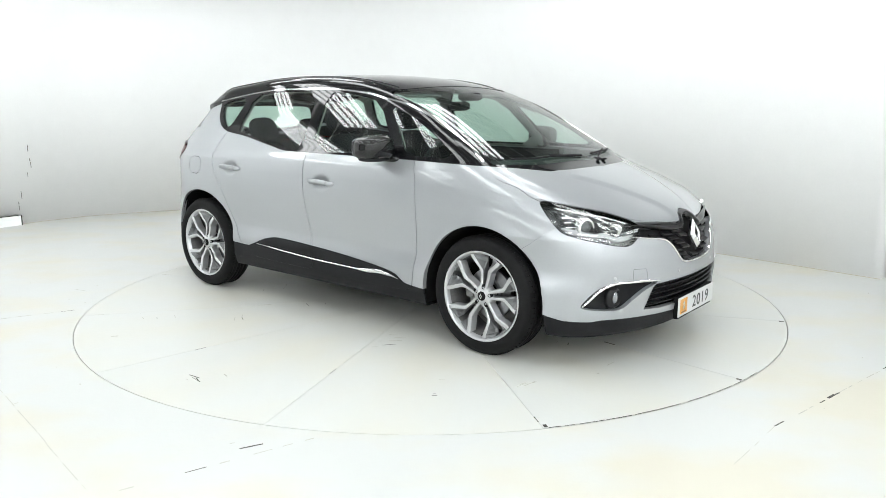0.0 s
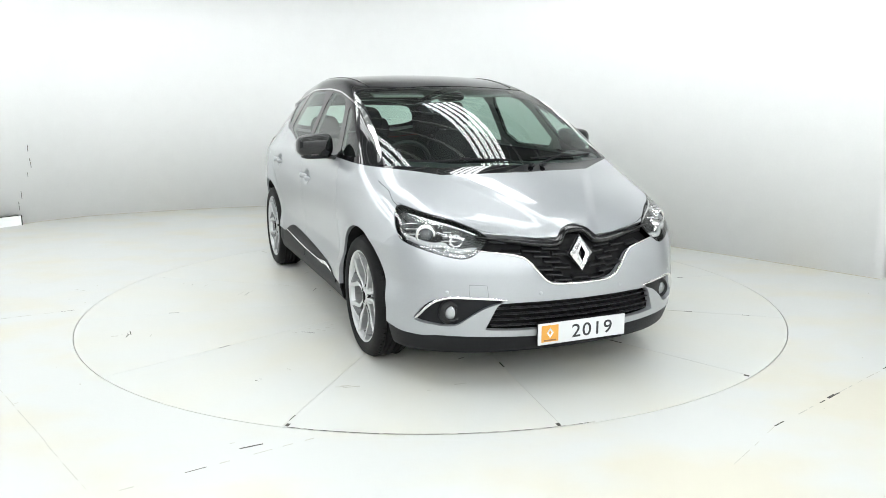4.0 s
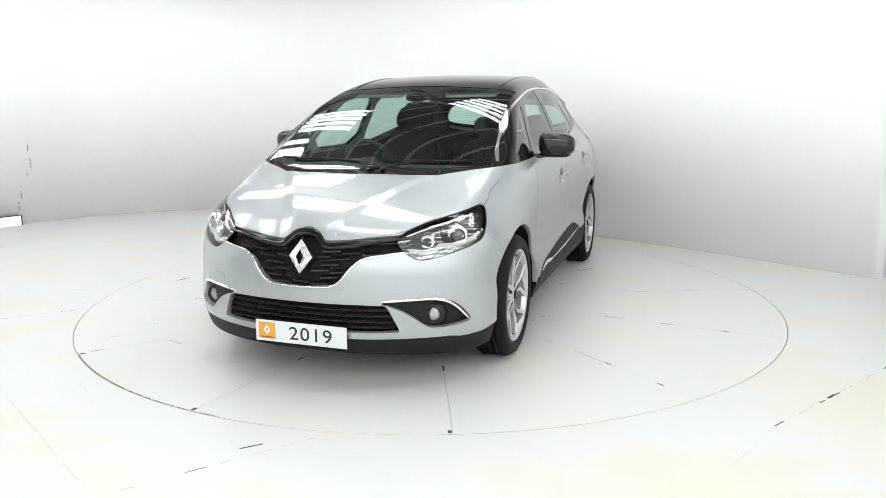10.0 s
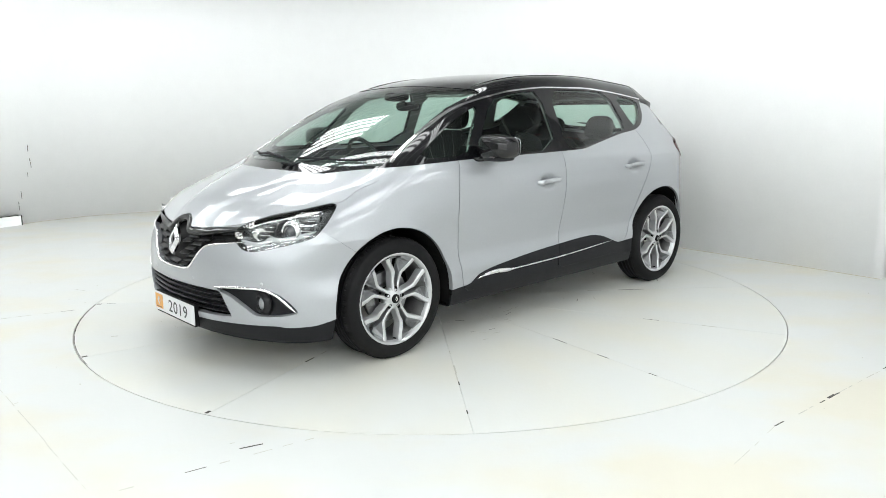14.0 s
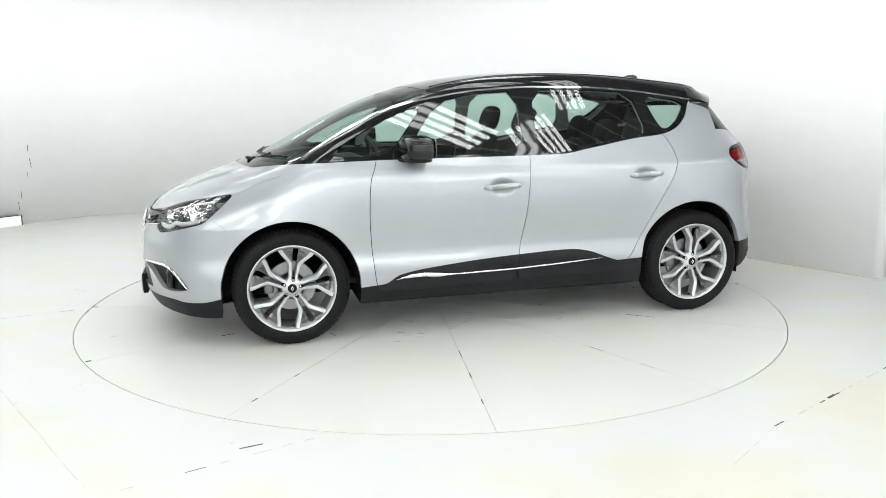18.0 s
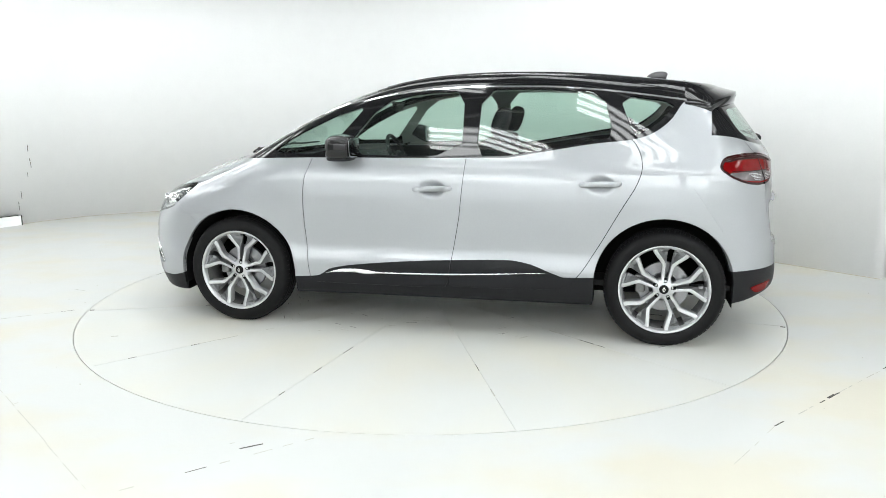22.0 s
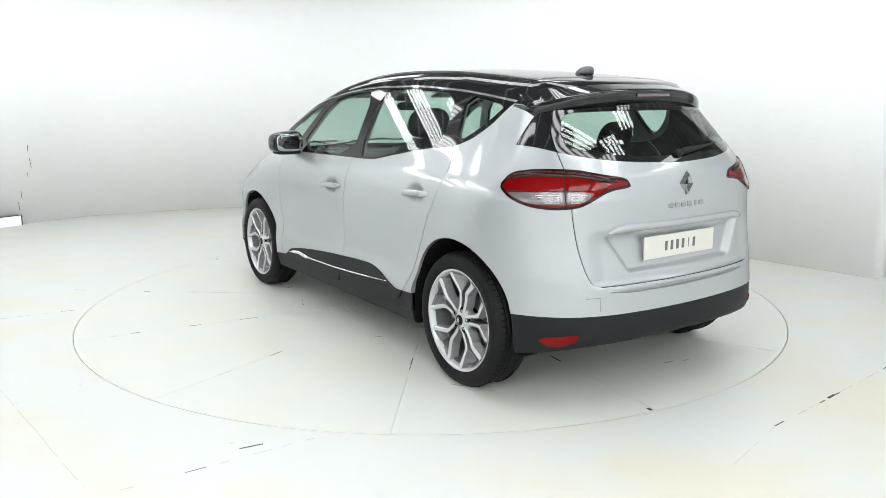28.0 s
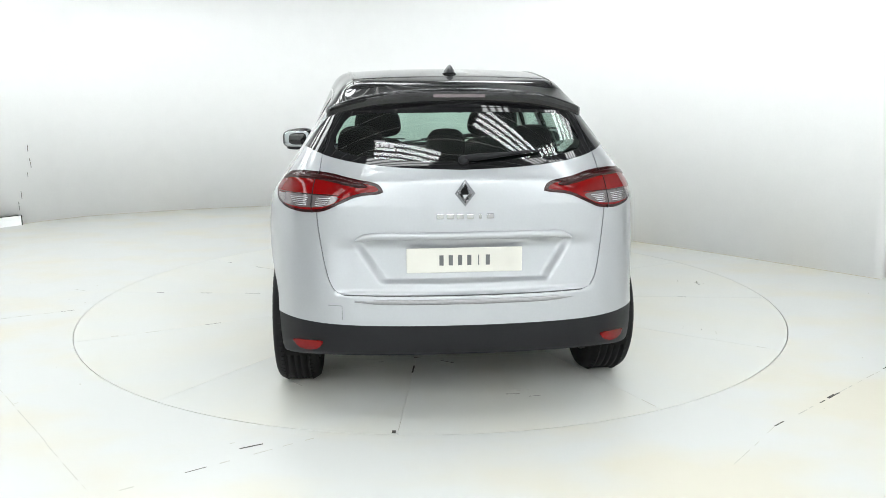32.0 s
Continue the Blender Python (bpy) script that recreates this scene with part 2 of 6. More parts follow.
def build_room():
    c = wall_curve()
    w = offset_strip("wall_curved", c, -0.05, ROOM_H, 0.12, M_WALL)
    tagged(w, "smooth white painted curved studio wall", "wall", kind="structure")
    t = offset_strip("trim", c, 0.001, 0.004, 0.006, M_STAIN, -1.0)
    tagged(t, "yellowed sealant line where wall meets floor", "sealant", kind="structure")
    # left of the curve: a flat panel with a plinth, and the cracked joint between them
    e = c[0]
    d = (c[0] - c[1]).normalized()
    far = e + d * 4.5
    w = offset_strip("wall_left", [far, (far + e) / 2, e], -0.05, ROOM_H, 0.12, M_WALL)
    tagged(w, "flat white painted studio wall panel", "wall", kind="structure")
    crack = thing("wall_crack", "thin dark cracks along a joint in the white wall", "crack")
    for i, (z0, z1, dx) in enumerate(((0.86, 0.94, 0.0), (0.745, 0.78, 0.012), (0.66, 0.735, 0.018), (0.56, 0.61, -0.03), (0.30, 0.40, -0.13), (0.17, 0.27, -0.17))):
        p = Vector((-4.84 + dx * 0.62, 3.67 + dx * 0.78))
        n = Vector((0.75, -0.66)).normalized()
        q = p - n * ((p - min(c, key=lambda v: (v - p).length)).dot(n) - 0.006)
        part("crack", box_bm((0.0045 if i < 3 else 0.003, 0.004, z1 - z0), (q.x, q.y, (z0 + z1) / 2), 0, Matrix.Rotation(0.85, 4, "Z"), 1), M_CRACK, crack)
    pl = thing("plinth", "low white plinth against the studio wall", "plinth")
    ang = math.atan2(0.75, 0.62)
    part("board", box_bm((0.9, 0.05, 0.118), (-5.20, 3.13, 0.059), 0.003, Matrix.Rotation(ang, 4, "Z")), M_WALL, pl)
    part("end_gap", box_bm((0.007, 0.056, 0.12), (-4.91, 3.485, 0.06), 0, Matrix.Rotation(ang, 4, "Z")), M_CRACK, pl)
    part("top_gap", box_bm((0.40, 0.052, 0.002), (-5.05, 3.31, 0.1185), 0, Matrix.Rotation(ang, 4, "Z")), M_CRACK, pl)
    # beyond the free end of the curved wall, and unseen walls added behind the camera
    slab("wall_right", (0.12, 1.6, ROOM_H), (4.25, 1.15, ROOM_H / 2), M_GREYWALL, "grey painted side wall beyond the white curve", "wall")
    slab("wall_side", (0.12, 11.0, ROOM_H), (6.2, -4.6, ROOM_H / 2), M_WALL, "unseen white side wall, added to bounce light", "wall")
    slab("wall_link", (2.0, 0.12, ROOM_H), (5.25, 0.9, ROOM_H / 2), M_GREYWALL, "grey painted wall beyond the white curve", "wall")
    # out of view: white walls bounce light forward, the grey one dims reflections
    slab("wall_back", (18.0, 0.12, ROOM_H), (-2.0, -10.1, ROOM_H / 2), M_WALL, "unseen white back wall, added to bounce light", "wall")
    slab("wall_far", (0.12, 8.0, ROOM_H), (-8.9, -6.2, ROOM_H / 2), M_GREYWALL, "unseen grey side wall, added to dim reflections", "wall")
    # floor with a round hole for the turntable
    bm = bmesh.new()
    n = 192
    inner = [bm.verts.new(((RING + 0.005) * math.cos(2 * math.pi * i / n), (RING + 0.005) * math.sin(2 * math.pi * i / n), 0)) for i in range(n)]
    low = [bm.verts.new((v.co.x, v.co.y, -0.06)) for v in inner]
    outer = [bm.verts.new((14 * math.cos(2 * math.pi * i / n), 14 * math.sin(2 * math.pi * i / n), 0)) for i in range(n)]
    for i in range(n):
        j = (i + 1) % n
        bm.faces.new((inner[i], outer[i], outer[j], inner[j]))
        bm.faces.new((low[i], inner[i], inner[j], low[j]))
    bm.faces.new(low)
    me = bpy.data.meshes.new("floor")
    bm.to_mesh(me)
    bm.free()
    me.materials.append(M_FLOOR)
    floor = tagged(new("floor", me), "white painted studio floor, scuffed and faintly stained", "floor", kind="structure")
    # joints and chips in the floor paint
    def mark(a, b, w, parent, material, lift=0.0006):
        a, b = Vector(a), Vector(b)
        d = b - a
        bm = box_bm((d.length, w, 0.0008), ((a.x + b.x) / 2, (a.y + b.y) / 2, lift), 0, Matrix.Rotation(math.atan2(d.y, d.x), 4, "Z"))
        return part("scuff", bm, material, parent)
    fj = thing("floor_joints", "fine cracked joints and chips in the white floor paint", "floor joints")
    rnd = random.Random(4)

    def broken(a, b, w, parent, fill=0.7, n=9, dark=0.25):
        a, b = Vector(a), Vector(b)
        for k in range(n):
            t0, t1 = k / n, (k + rnd.uniform(0.35, 1.0)) / n
            if rnd.random() < fill:
                off = Vector((rnd.uniform(-1, 1), rnd.uniform(-1, 1))) * 0.002
                mark(a.lerp(b, t0) + off, a.lerp(b, t1) + off, w * rnd.uniform(0.5, 1.5), parent, M_CRACK if rnd.random() < dark else M_SEAM)
    broken((-2.24, -1.87), (-1.29, -2.98), 0.003, fj, 1.0, 12, 0.0)
    broken((-2.9, -1.1), (-2.24, -1.87), 0.003, fj, 0.8, 8, 0.0)
    broken((-0.45, -2.44), (-1.24, -2.96), 0.004, fj, 0.8, 10, 0.1)
    broken((1.55, -2.42), (2.55, -1.63), 0.004, fj, 0.8, 12, 0.3)
    broken((1.55, -2.42), (0.99, -3.04), 0.003, fj, 0.6, 8, 0.0)
    broken((2.2, -1.35), (3.4, -1.75), 0.003, fj, 0.5, 9, 0.0)
    broken((-2.7, 0.2), (-3.9, 0.9), 0.003, fj, 0.5, 9, 0.0)
    broken((-2.55, -0.35), (-3.6, -0.9), 0.004, fj, 0.6, 9, 0.1)
    broken((0.5, -2.72), (0.75, -3.05), 0.006, fj, 0.5, 5, 0.2)
    mark((1.955, -2.10), (2.01, -2.055), 0.014, fj, M_CRACK, 0.0009)
    mark((2.02, -2.05), (2.05, -2.03), 0.008, fj, M_CRACK, 0.0009)
    mark((-0.83, -2.59), (-0.74, -2.545), 0.008, fj, M_CRACK, 0.0009)
    mark((-2.03, -0.98), (-1.99, -0.97), 0.010, fj, M_SEAM, 0.0009)
    for k in range(26):
        a = rnd.uniform(0, 2 * math.pi)
        r = rnd.uniform(RING + 0.1, 3.6)
        p = Vector((r * math.cos(a), r * math.sin(a)))
        if p.x + p.y < 3.4:
            q = Vector((rnd.uniform(-1, 1), rnd.uniform(-1, 1))) * 0.018
            mark(p, p + q, 0.005, fj, M_SEAM)
    # turntable of twelve wedge boards round a hub
    tt = thing("turntable", "round white painted turntable of twelve wedge boards flush with the floor", "turntable")
    bm = bmesh.new()
    top = [bm.verts.new(((RING - 0.002) * math.cos(2 * math.pi * i / n), (RING - 0.002) * math.sin(2 * math.pi * i / n), -0.008)) for i in range(n)]
    bm.faces.new(top)
    part("base", bm, M_SEAM, tt)
    hub_r = 0.235
    me = None
    for k in range(12):
        if me is None:
            bm = bmesh.new()
            m = 24
            g = 0.0011
            arc = [(RING, -math.pi / 12 + math.pi / 6 * i / m) for i in range(m + 1)]
            pts = [(r * math.cos(a), r * math.sin(a)) for r, a in arc] + [(hub_r * math.cos(a), hub_r * math.sin(a)) for a in (math.pi / 12, 0, -math.pi / 12)]
            pts = [(x - (g if abs(math.atan2(y, x)) > math.pi / 12 - 1e-4 else 0) * 0.0, y - math.copysign(g, y) * (1 if abs(abs(math.atan2(y, x)) - math.pi / 12) < 1e-4 else 0)) for x, y in pts]
            topv = [bm.verts.new((x, y, 0)) for x, y in pts]
            lowv = [bm.verts.new((x, y, -0.05)) for x, y in pts]
            bm.faces.new(topv)
            for i in range(len(pts)):
                j = (i + 1) % len(pts)
                bm.faces.new((lowv[i], lowv[j], topv[j], topv[i]))
            bmesh.ops.recalc_face_normals(bm, faces=bm.faces)
            me = bpy.data.meshes.new("board")
            bm.to_mesh(me)
            bm.free()
            me.materials.append(M_TABLE)
        ob = new("board", me)
        ob.parent = tt
        ob.matrix_basis = pose(0, 0, 0, 0, 0, 7 + 30 * k)
    bm = bmesh.new()
    hv = [bm.verts.new(((hub_r - 0.004) * math.cos(2 * math.pi * i / 64), (hub_r - 0.004) * math.sin(2 * math.pi * i / 64), 0)) for i in range(64)]
    lv = [bm.verts.new((v.co.x, v.co.y, -0.05)) for v in hv]
    bm.faces.new(hv)
    for i in range(64):
        j = (i + 1) % 64
        bm.faces.new((lv[i], lv[j], hv[j], hv[i]))
    part("hub_plate", bm, M_TABLE, tt)
    # paint worn off along the boards' joints, scratches
    for k in range(12):
        a = math.radians(-8 + 30 * k)
        d = Vector((math.cos(a), math.sin(a)))
        broken(d * 1.2, d * (RING - 0.01), 0.006, tt, 0.22, 10, 0.55)
    for k in range(26):      # clusters of drag marks
        a, r = rnd.uniform(0, 2 * math.pi), rnd.uniform(0.5, RING - 0.25)
        c_ = Vector((r * math.cos(a), r * math.sin(a)))
        b_ = a + math.pi / 2 + rnd.uniform(-0.5, 0.5)
        for i in range(rnd.randint(2, 6)):
            p = c_ + Vector((rnd.uniform(-1, 1), rnd.uniform(-1, 1))) * 0.13
            d = b_ + rnd.uniform(-0.15, 0.15)
            q = p + Vector((math.cos(d), math.sin(d))) * rnd.uniform(0.01, 0.09)
            mark(p, q, rnd.uniform(0.0015, 0.005), tt, M_CRACK if rnd.random() < 0.35 else M_SEAM)
    for a in (-37.6, -8.2, 21.7, 171.6):
        d = Vector((math.cos(math.radians(a)), math.sin(math.radians(a))))
        mark(d * (RING - 0.04), d * (RING - 0.01), 0.018, tt, M_CRACK, 0.0009)
    for k in range(60):
        a = math.radians(323 + 33 * (k + rnd.uniform(-0.3, 0.3)) / 60)
        d = Vector((math.cos(a), math.sin(a)))
        e_ = Vector((-d.y, d.x)) * rnd.uniform(0.008, 0.024)
        mark(d * (RING - 0.004) - e_, d * (RING - 0.004) + e_, rnd.uniform(0.003, 0.006), tt, M_CRACK if rnd.random() < 0.8 else M_SEAM, 0.0008)
    # ceiling with ribs
    bm = box_bm((30, 30, 0.1), (-1, -3, ROOM_H + 0.06))
    for k in range(44):
        box_bm((26, 0.03, 0.03), (-1, -11.5 + 0.42 * k, ROOM_H - 0.004), bm=bm)
    me = bpy.data.meshes.new("ceiling")
    bm.to_mesh(me)
    bm.free()
    me.materials.append(M_CEIL)
    me.materials.append(M_RIB)
    for poly in me.polygons[6:]:
        poly.material_index = 1
    tagged(new("ceiling", me), "dark grey studio ceiling with thin pale ribs", "ceiling", kind="structure")
    return tt


turntable = build_room()


def light_bank(x, y, z, n, length, gap, rz):
    """Fluorescent battens side by side on two cross rails, hung from the ceiling."""
    b = thing("light_bank", "bank of five bright linear lamps hung from the ceiling, most banks added as fill", "lamp", "ceiling light banks")
    b.matrix_basis = pose(x, y, z, 0, 0, rz)
    for i in range(n):
        o = (i - (n - 1) / 2) * gap
        bt = part("batten", box_bm((length + 0.06, 0.045, 0.05), (0, o, 0.055), 0.004), M_TRAY, b)
        bm = bmesh.new()
        sec = [(-0.037, 0.029), (-0.036, 0.021), (-0.027, 0.015), (0, 0.012), (0.027, 0.015), (0.036, 0.021), (0.037, 0.029)]
        ends = [[bm.verts.new((x_, o + a, b_)) for a, b_ in sec] for x_ in (-length / 2, length / 2)]
        for j in range(6):
            bm.faces.new((ends[0][j], ends[0][j + 1], ends[1][j + 1], ends[1][j]))
        bm.faces.new(ends[0])
        bm.faces.new(ends[1])
        bmesh.ops.recalc_face_normals(bm, faces=bm.faces)
        part("diffuser", bm, M_TUBE, bt, "glowing white diffuser")
    for s in (1, -1):
        part("rail", box_bm((0.03, n * gap, 0.02), (s * length * 0.35, 0, 0.09)), M_TRAY, b)
        part("hanger", box_bm((0.015, 0.015, ROOM_H - z - 0.09), (s * length * 0.35, 0, 0.095 + (ROOM_H - z - 0.09) / 2)), M_TRAY, b)
    return b


def tube_bm(pts, r, n=10, bm=None):
    """A round bar along a line."""
    bm = bm or bmesh.new()
    pts = [Vector(p) for p in pts]
    rings = []
    for i, p in enumerate(pts):
        d = (pts[min(i + 1, len(pts) - 1)] - pts[max(i - 1, 0)]).normalized()
        a = d.cross(Vector((0, 0, 1)) if abs(d.z) < 0.9 else Vector((1, 0, 0))).normalized()
        b = d.cross(a)
        rr = r[i] if isinstance(r, (list, tuple)) else r
        rings.append([bm.verts.new(p + (a * math.cos(2 * math.pi * k / n) + b * math.sin(2 * math.pi * k / n)) * rr) for k in range(n)])
    for i in range(len(rings) - 1):
        for k in range(n):
            bm.faces.new((rings[i][k], rings[i][(k + 1) % n], rings[i + 1][(k + 1) % n], rings[i + 1][k]))
    bm.faces.new(rings[0][::-1])
    bm.faces.new(rings[-1])
    return bm


# plan of the banks: x, y, turn, tubes, length; only some follow reflections in the car
BANKS = [(0.75, 1.0, -54, 5, 1.6), (-0.4, -0.3, -46, 4, 1.6), (-1.0, -1.6, -30, 4, 1.5), (1.0, -0.9, -40, 4, 1.5), (-1.7, 0.7, -46, 4, 1.6), (-1.9, 2.3, -48, 5, 1.7), (1.4, -2.6, -20, 4, 1.4), (-0.7, -3.2, -20, 4, 1.4), (-3.1, -0.6, 70, 4, 1.5), (-5.6, 0.4, 70, 5, 1.7),
         # unseen banks added as fill to brighten the walls and floor
         (-4.6, 1.7, 50, 4, 1.6), (-4.5, -2.2, 60, 4, 1.6), (2.9, -2.9, -40, 4, 1.5), (4.9, -2.0, 90, 5, 1.8), (4.5, -4.4, 0, 5, 1.8), (-6.5, -2.4, 60, 4, 1.6), (-3.9, 0.5, 50, 5, 1.7), (-3.0, 2.6, -48, 3, 1.6), (-5.9, -0.9, 60, 5, 1.6), (2.3, -1.3, -48, 4, 1.5)]
BANKS += [(-6.9 + 2.35 * i, -6.0 - 1.15 * j, 0, 5, 1.9) for j in range(4) for i in range(6)]      # unseen rows behind the camera, added as frontal fill
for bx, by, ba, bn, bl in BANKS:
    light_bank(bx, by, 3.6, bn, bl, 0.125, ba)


# ---------------------------------------------------------------- car body surface
def curve(*ks):
    """A smooth, never overshooting line through (x, value) knots."""
    xs, ys = np.array([k[0] for k in ks], float), np.array([k[1] for k in ks], float)
    h, d = np.diff(xs), np.diff(ys) / np.diff(xs)
    m = np.zeros(len(xs))
    m[0], m[-1] = d[0], d[-1]
    for i in range(1, len(xs) - 1):
        if d[i - 1] * d[i] > 0:
            w1, w2 = 2 * h[i] + h[i - 1], h[i] + 2 * h[i - 1]
            m[i] = (w1 + w2) / (w1 / d[i - 1] + w2 / d[i])

    def f(x):
        x = np.asarray(x, float)
        i = np.clip(np.searchsorted(xs, x) - 1, 0, len(h) - 1)
        t = (x - xs[i]) / h[i]
        tc = np.clip(t, 0, 1)
        v = (1 + 2 * tc) * (1 - tc) ** 2 * ys[i] + tc * (1 - tc) ** 2 * h[i] * m[i] + tc * tc * (3 - 2 * tc) * ys[i + 1] + tc * tc * (tc - 1) * h[i] * m[i + 1]
        return v + np.where(t < 0, t * h[i] * m[0], 0) + np.where(t > 1, (t - 1) * h[i] * m[-1], 0)
    return f


def spline(*ks):
    """A line through (x, value) knots with even curvature."""
    xs, ys = np.array([k[0] for k in ks], float), np.array([k[1] for k in ks], float)
    n, h = len(xs), np.diff(xs)
    A, b = np.eye(n), np.zeros(n)
    for i in range(1, n - 1):
        A[i, i - 1:i + 2] = h[i - 1], 2 * (h[i - 1] + h[i]), h[i]
        b[i] = 6 * ((ys[i + 1] - ys[i]) / h[i] - (ys[i] - ys[i - 1]) / h[i - 1])
    m = np.linalg.solve(A, b)

    def f(x):
        x = np.clip(np.asarray(x, float), xs[0], None)
        i = np.clip(np.searchsorted(xs, x) - 1, 0, n - 2)
        u, w = (x - xs[i]) / h[i], (xs[i + 1] - x) / h[i]
        v = w * ys[i] + u * ys[i + 1] + h[i] ** 2 / 6 * ((w ** 3 - w) * m[i] + (u ** 3 - u) * m[i + 1])
        end = ys[-1] + (x - xs[-1]) * ((ys[-1] - ys[-2]) / h[-1])
        return np.where(x > xs[-1], end, v)
    return f


def smax(a, b, k):
    return np.maximum(a, b) + np.maximum(k - np.abs(a - b), 0) ** 2 / (4 * k)


def step(x, a, b):
    t = np.clip((x - a) / (b - a), 0, 1)
    return t * t * (3 - 2 * t)


# centre line of hood, windscreen and roof
TOP = spline((-2.3, 1.40), (-1.95, 1.49), (-1.6, 1.557), (-1.2, 1.603), (-0.85, 1.631), (-0.5, 1.644), (-0.12, 1.637), (0.2, 1.606), (0.5, 1.546), (0.8, 1.449), (1.1, 1.312), (1.35, 1.178), (1.54, 1.082), (1.75, 1.004), (2.0, 0.905), (2.15, 0.825), (2.3, 0.71))
PLAN = curve((-2.1, 0.84), (-1.7, 0.905), (-1.37, 0.935), (-1.0, 0.92), (-0.5, 0.915), (0.0, 0.915), (0.5, 0.915), (0.9, 0.92), (1.37, 0.93), (1.7, 0.90), (2.0, 0.83), (2.3, 0.70))
SECTION = curve((0.1, -0.06), (0.22, -0.02), (0.32, 0.0), (0.42, 0.0), (0.55, -0.024), (0.7, -0.013), (0.85, -0.004), (0.95, -0.012), (1.04, -0.035), (1.10, -0.065), (1.2, -0.11), (1.35, -0.178), (1.5, -0.25), (1.7, -0.36))
NOSE = curve((0.1, 2.16), (0.2, 2.23), (0.3, 2.27), (0.45, 2.28), (0.6, 2.27), (0.72, 2.235), (0.8, 2.20), (0.88, 2.13), (1.1, 1.85))
TAIL = curve((0.1, -1.96), (0.25, -2.065), (0.4, -2.095), (0.6, -2.08), (0.8, -2.05), (1.0, -2.036), (1.1, -2.025), (1.16, -1.995), (1.3, -1.897), (1.42, -1.81), (1.6, -1.68))
UNDER = curve((-2.3, 0.345), (-2.0, 0.31), (-1.8, 0.27), (-1.4, 0.23), (1.4, 0.21), (1.9, 0.175), (2.3, 0.19))


def shell(P):
    """Signed height over the car's outer skin (negative inside)."""
    x, y, z = P[:, 0], P[:, 1], P[:, 2]
    a = np.sqrt(y * y + 1e-5)
    fwd = step(x, -0.2, 0.9)
    top = z - (TOP(x + (0.04 + 0.24 * fwd) * y * y) - (0.07 - 0.03 * fwd) * y * y)
    over = np.maximum(z - 1.03, 0)
    side = a - (PLAN(x) + SECTION(z) - 0.28 * over * step(-x, 0.5, 1.7) - 0.30 * np.maximum(z - 0.72, 0) * step(x, 0.9, 1.7))
    # raised middle of the hood, scoops behind the handles, lips of the wheel arches, plate recess
    ridge = 0.12 + 0.55 * np.clip(2.15 - x, 0, 1)
    top = top - 0.011 * (1 - step(a, ridge - 0.03, ridge + 0.045)) * step(x, 1.45, 1.7)
    for hx, hz in ((0.037, 0.920), (-0.976, 0.967)):
        side = side + 0.024 * np.exp(-(((x - hx) / 0.068) ** 2 + ((z - hz + 0.002) / 0.042) ** 2) ** 2)
    for wx, wz in ((1.367, 0.345), (-1.357, 0.372)):
        side = side - 0.006 * np.exp(-((np.hypot(x - wx, z - wz) - 0.405) / 0.06) ** 2) * (z > 0.3)
    nose = x - (NOSE(z) - 0.26 * y * y - 0.32 * y ** 4)
    tail = (TAIL(z) + (0.16 + 0.34 * np.clip((z - 1.0) / 0.42, 0, 1.3)) * y * y + 0.5 * y ** 6) - x
    tail = tail + 0.020 * step(z, 0.592, 0.625) * (1 - step(z, 0.80, 0.87)) * (1 - step(a, 0.50, 0.62))
    edge = 0.36 + 0.68 * (z - 0.65)
    tail = tail + 0.034 * step(z, 0.645, 0.668) * (1 - step(z, 0.828, 0.846)) * (1 - step(a, edge - 0.03, edge + 0.03))
    s = smax(top, side, 0.06 + 0.09 * step(x, 0.9, 1.8))
    e = smax(s, nose, 0.07)
    e = smax(e, tail, 0.07)
    return smax(e, UNDER(x) - z, 0.03)


def shell_normal(P):
    h = 2e-3
    g = np.stack([shell(P + np.eye(3)[i] * h) - shell(P - np.eye(3)[i] * h) for i in range(3)], 1)
    return g / np.maximum(np.linalg.norm(g, axis=1, keepdims=True), 1e-9)


def onto_shell(P, rounds=3):
    h = 2e-3
    for _ in range(rounds):
        g = np.stack([shell(P + np.eye(3)[i] * h) - shell(P - np.eye(3)[i] * h) for i in range(3)], 1) / (2 * h)
        P = P - g * (shell(P) / np.maximum((g * g).sum(1), 0.2))[:, None]
    return P


def spaced(a, b, n):
    return np.linspace(a, b, n + 1)


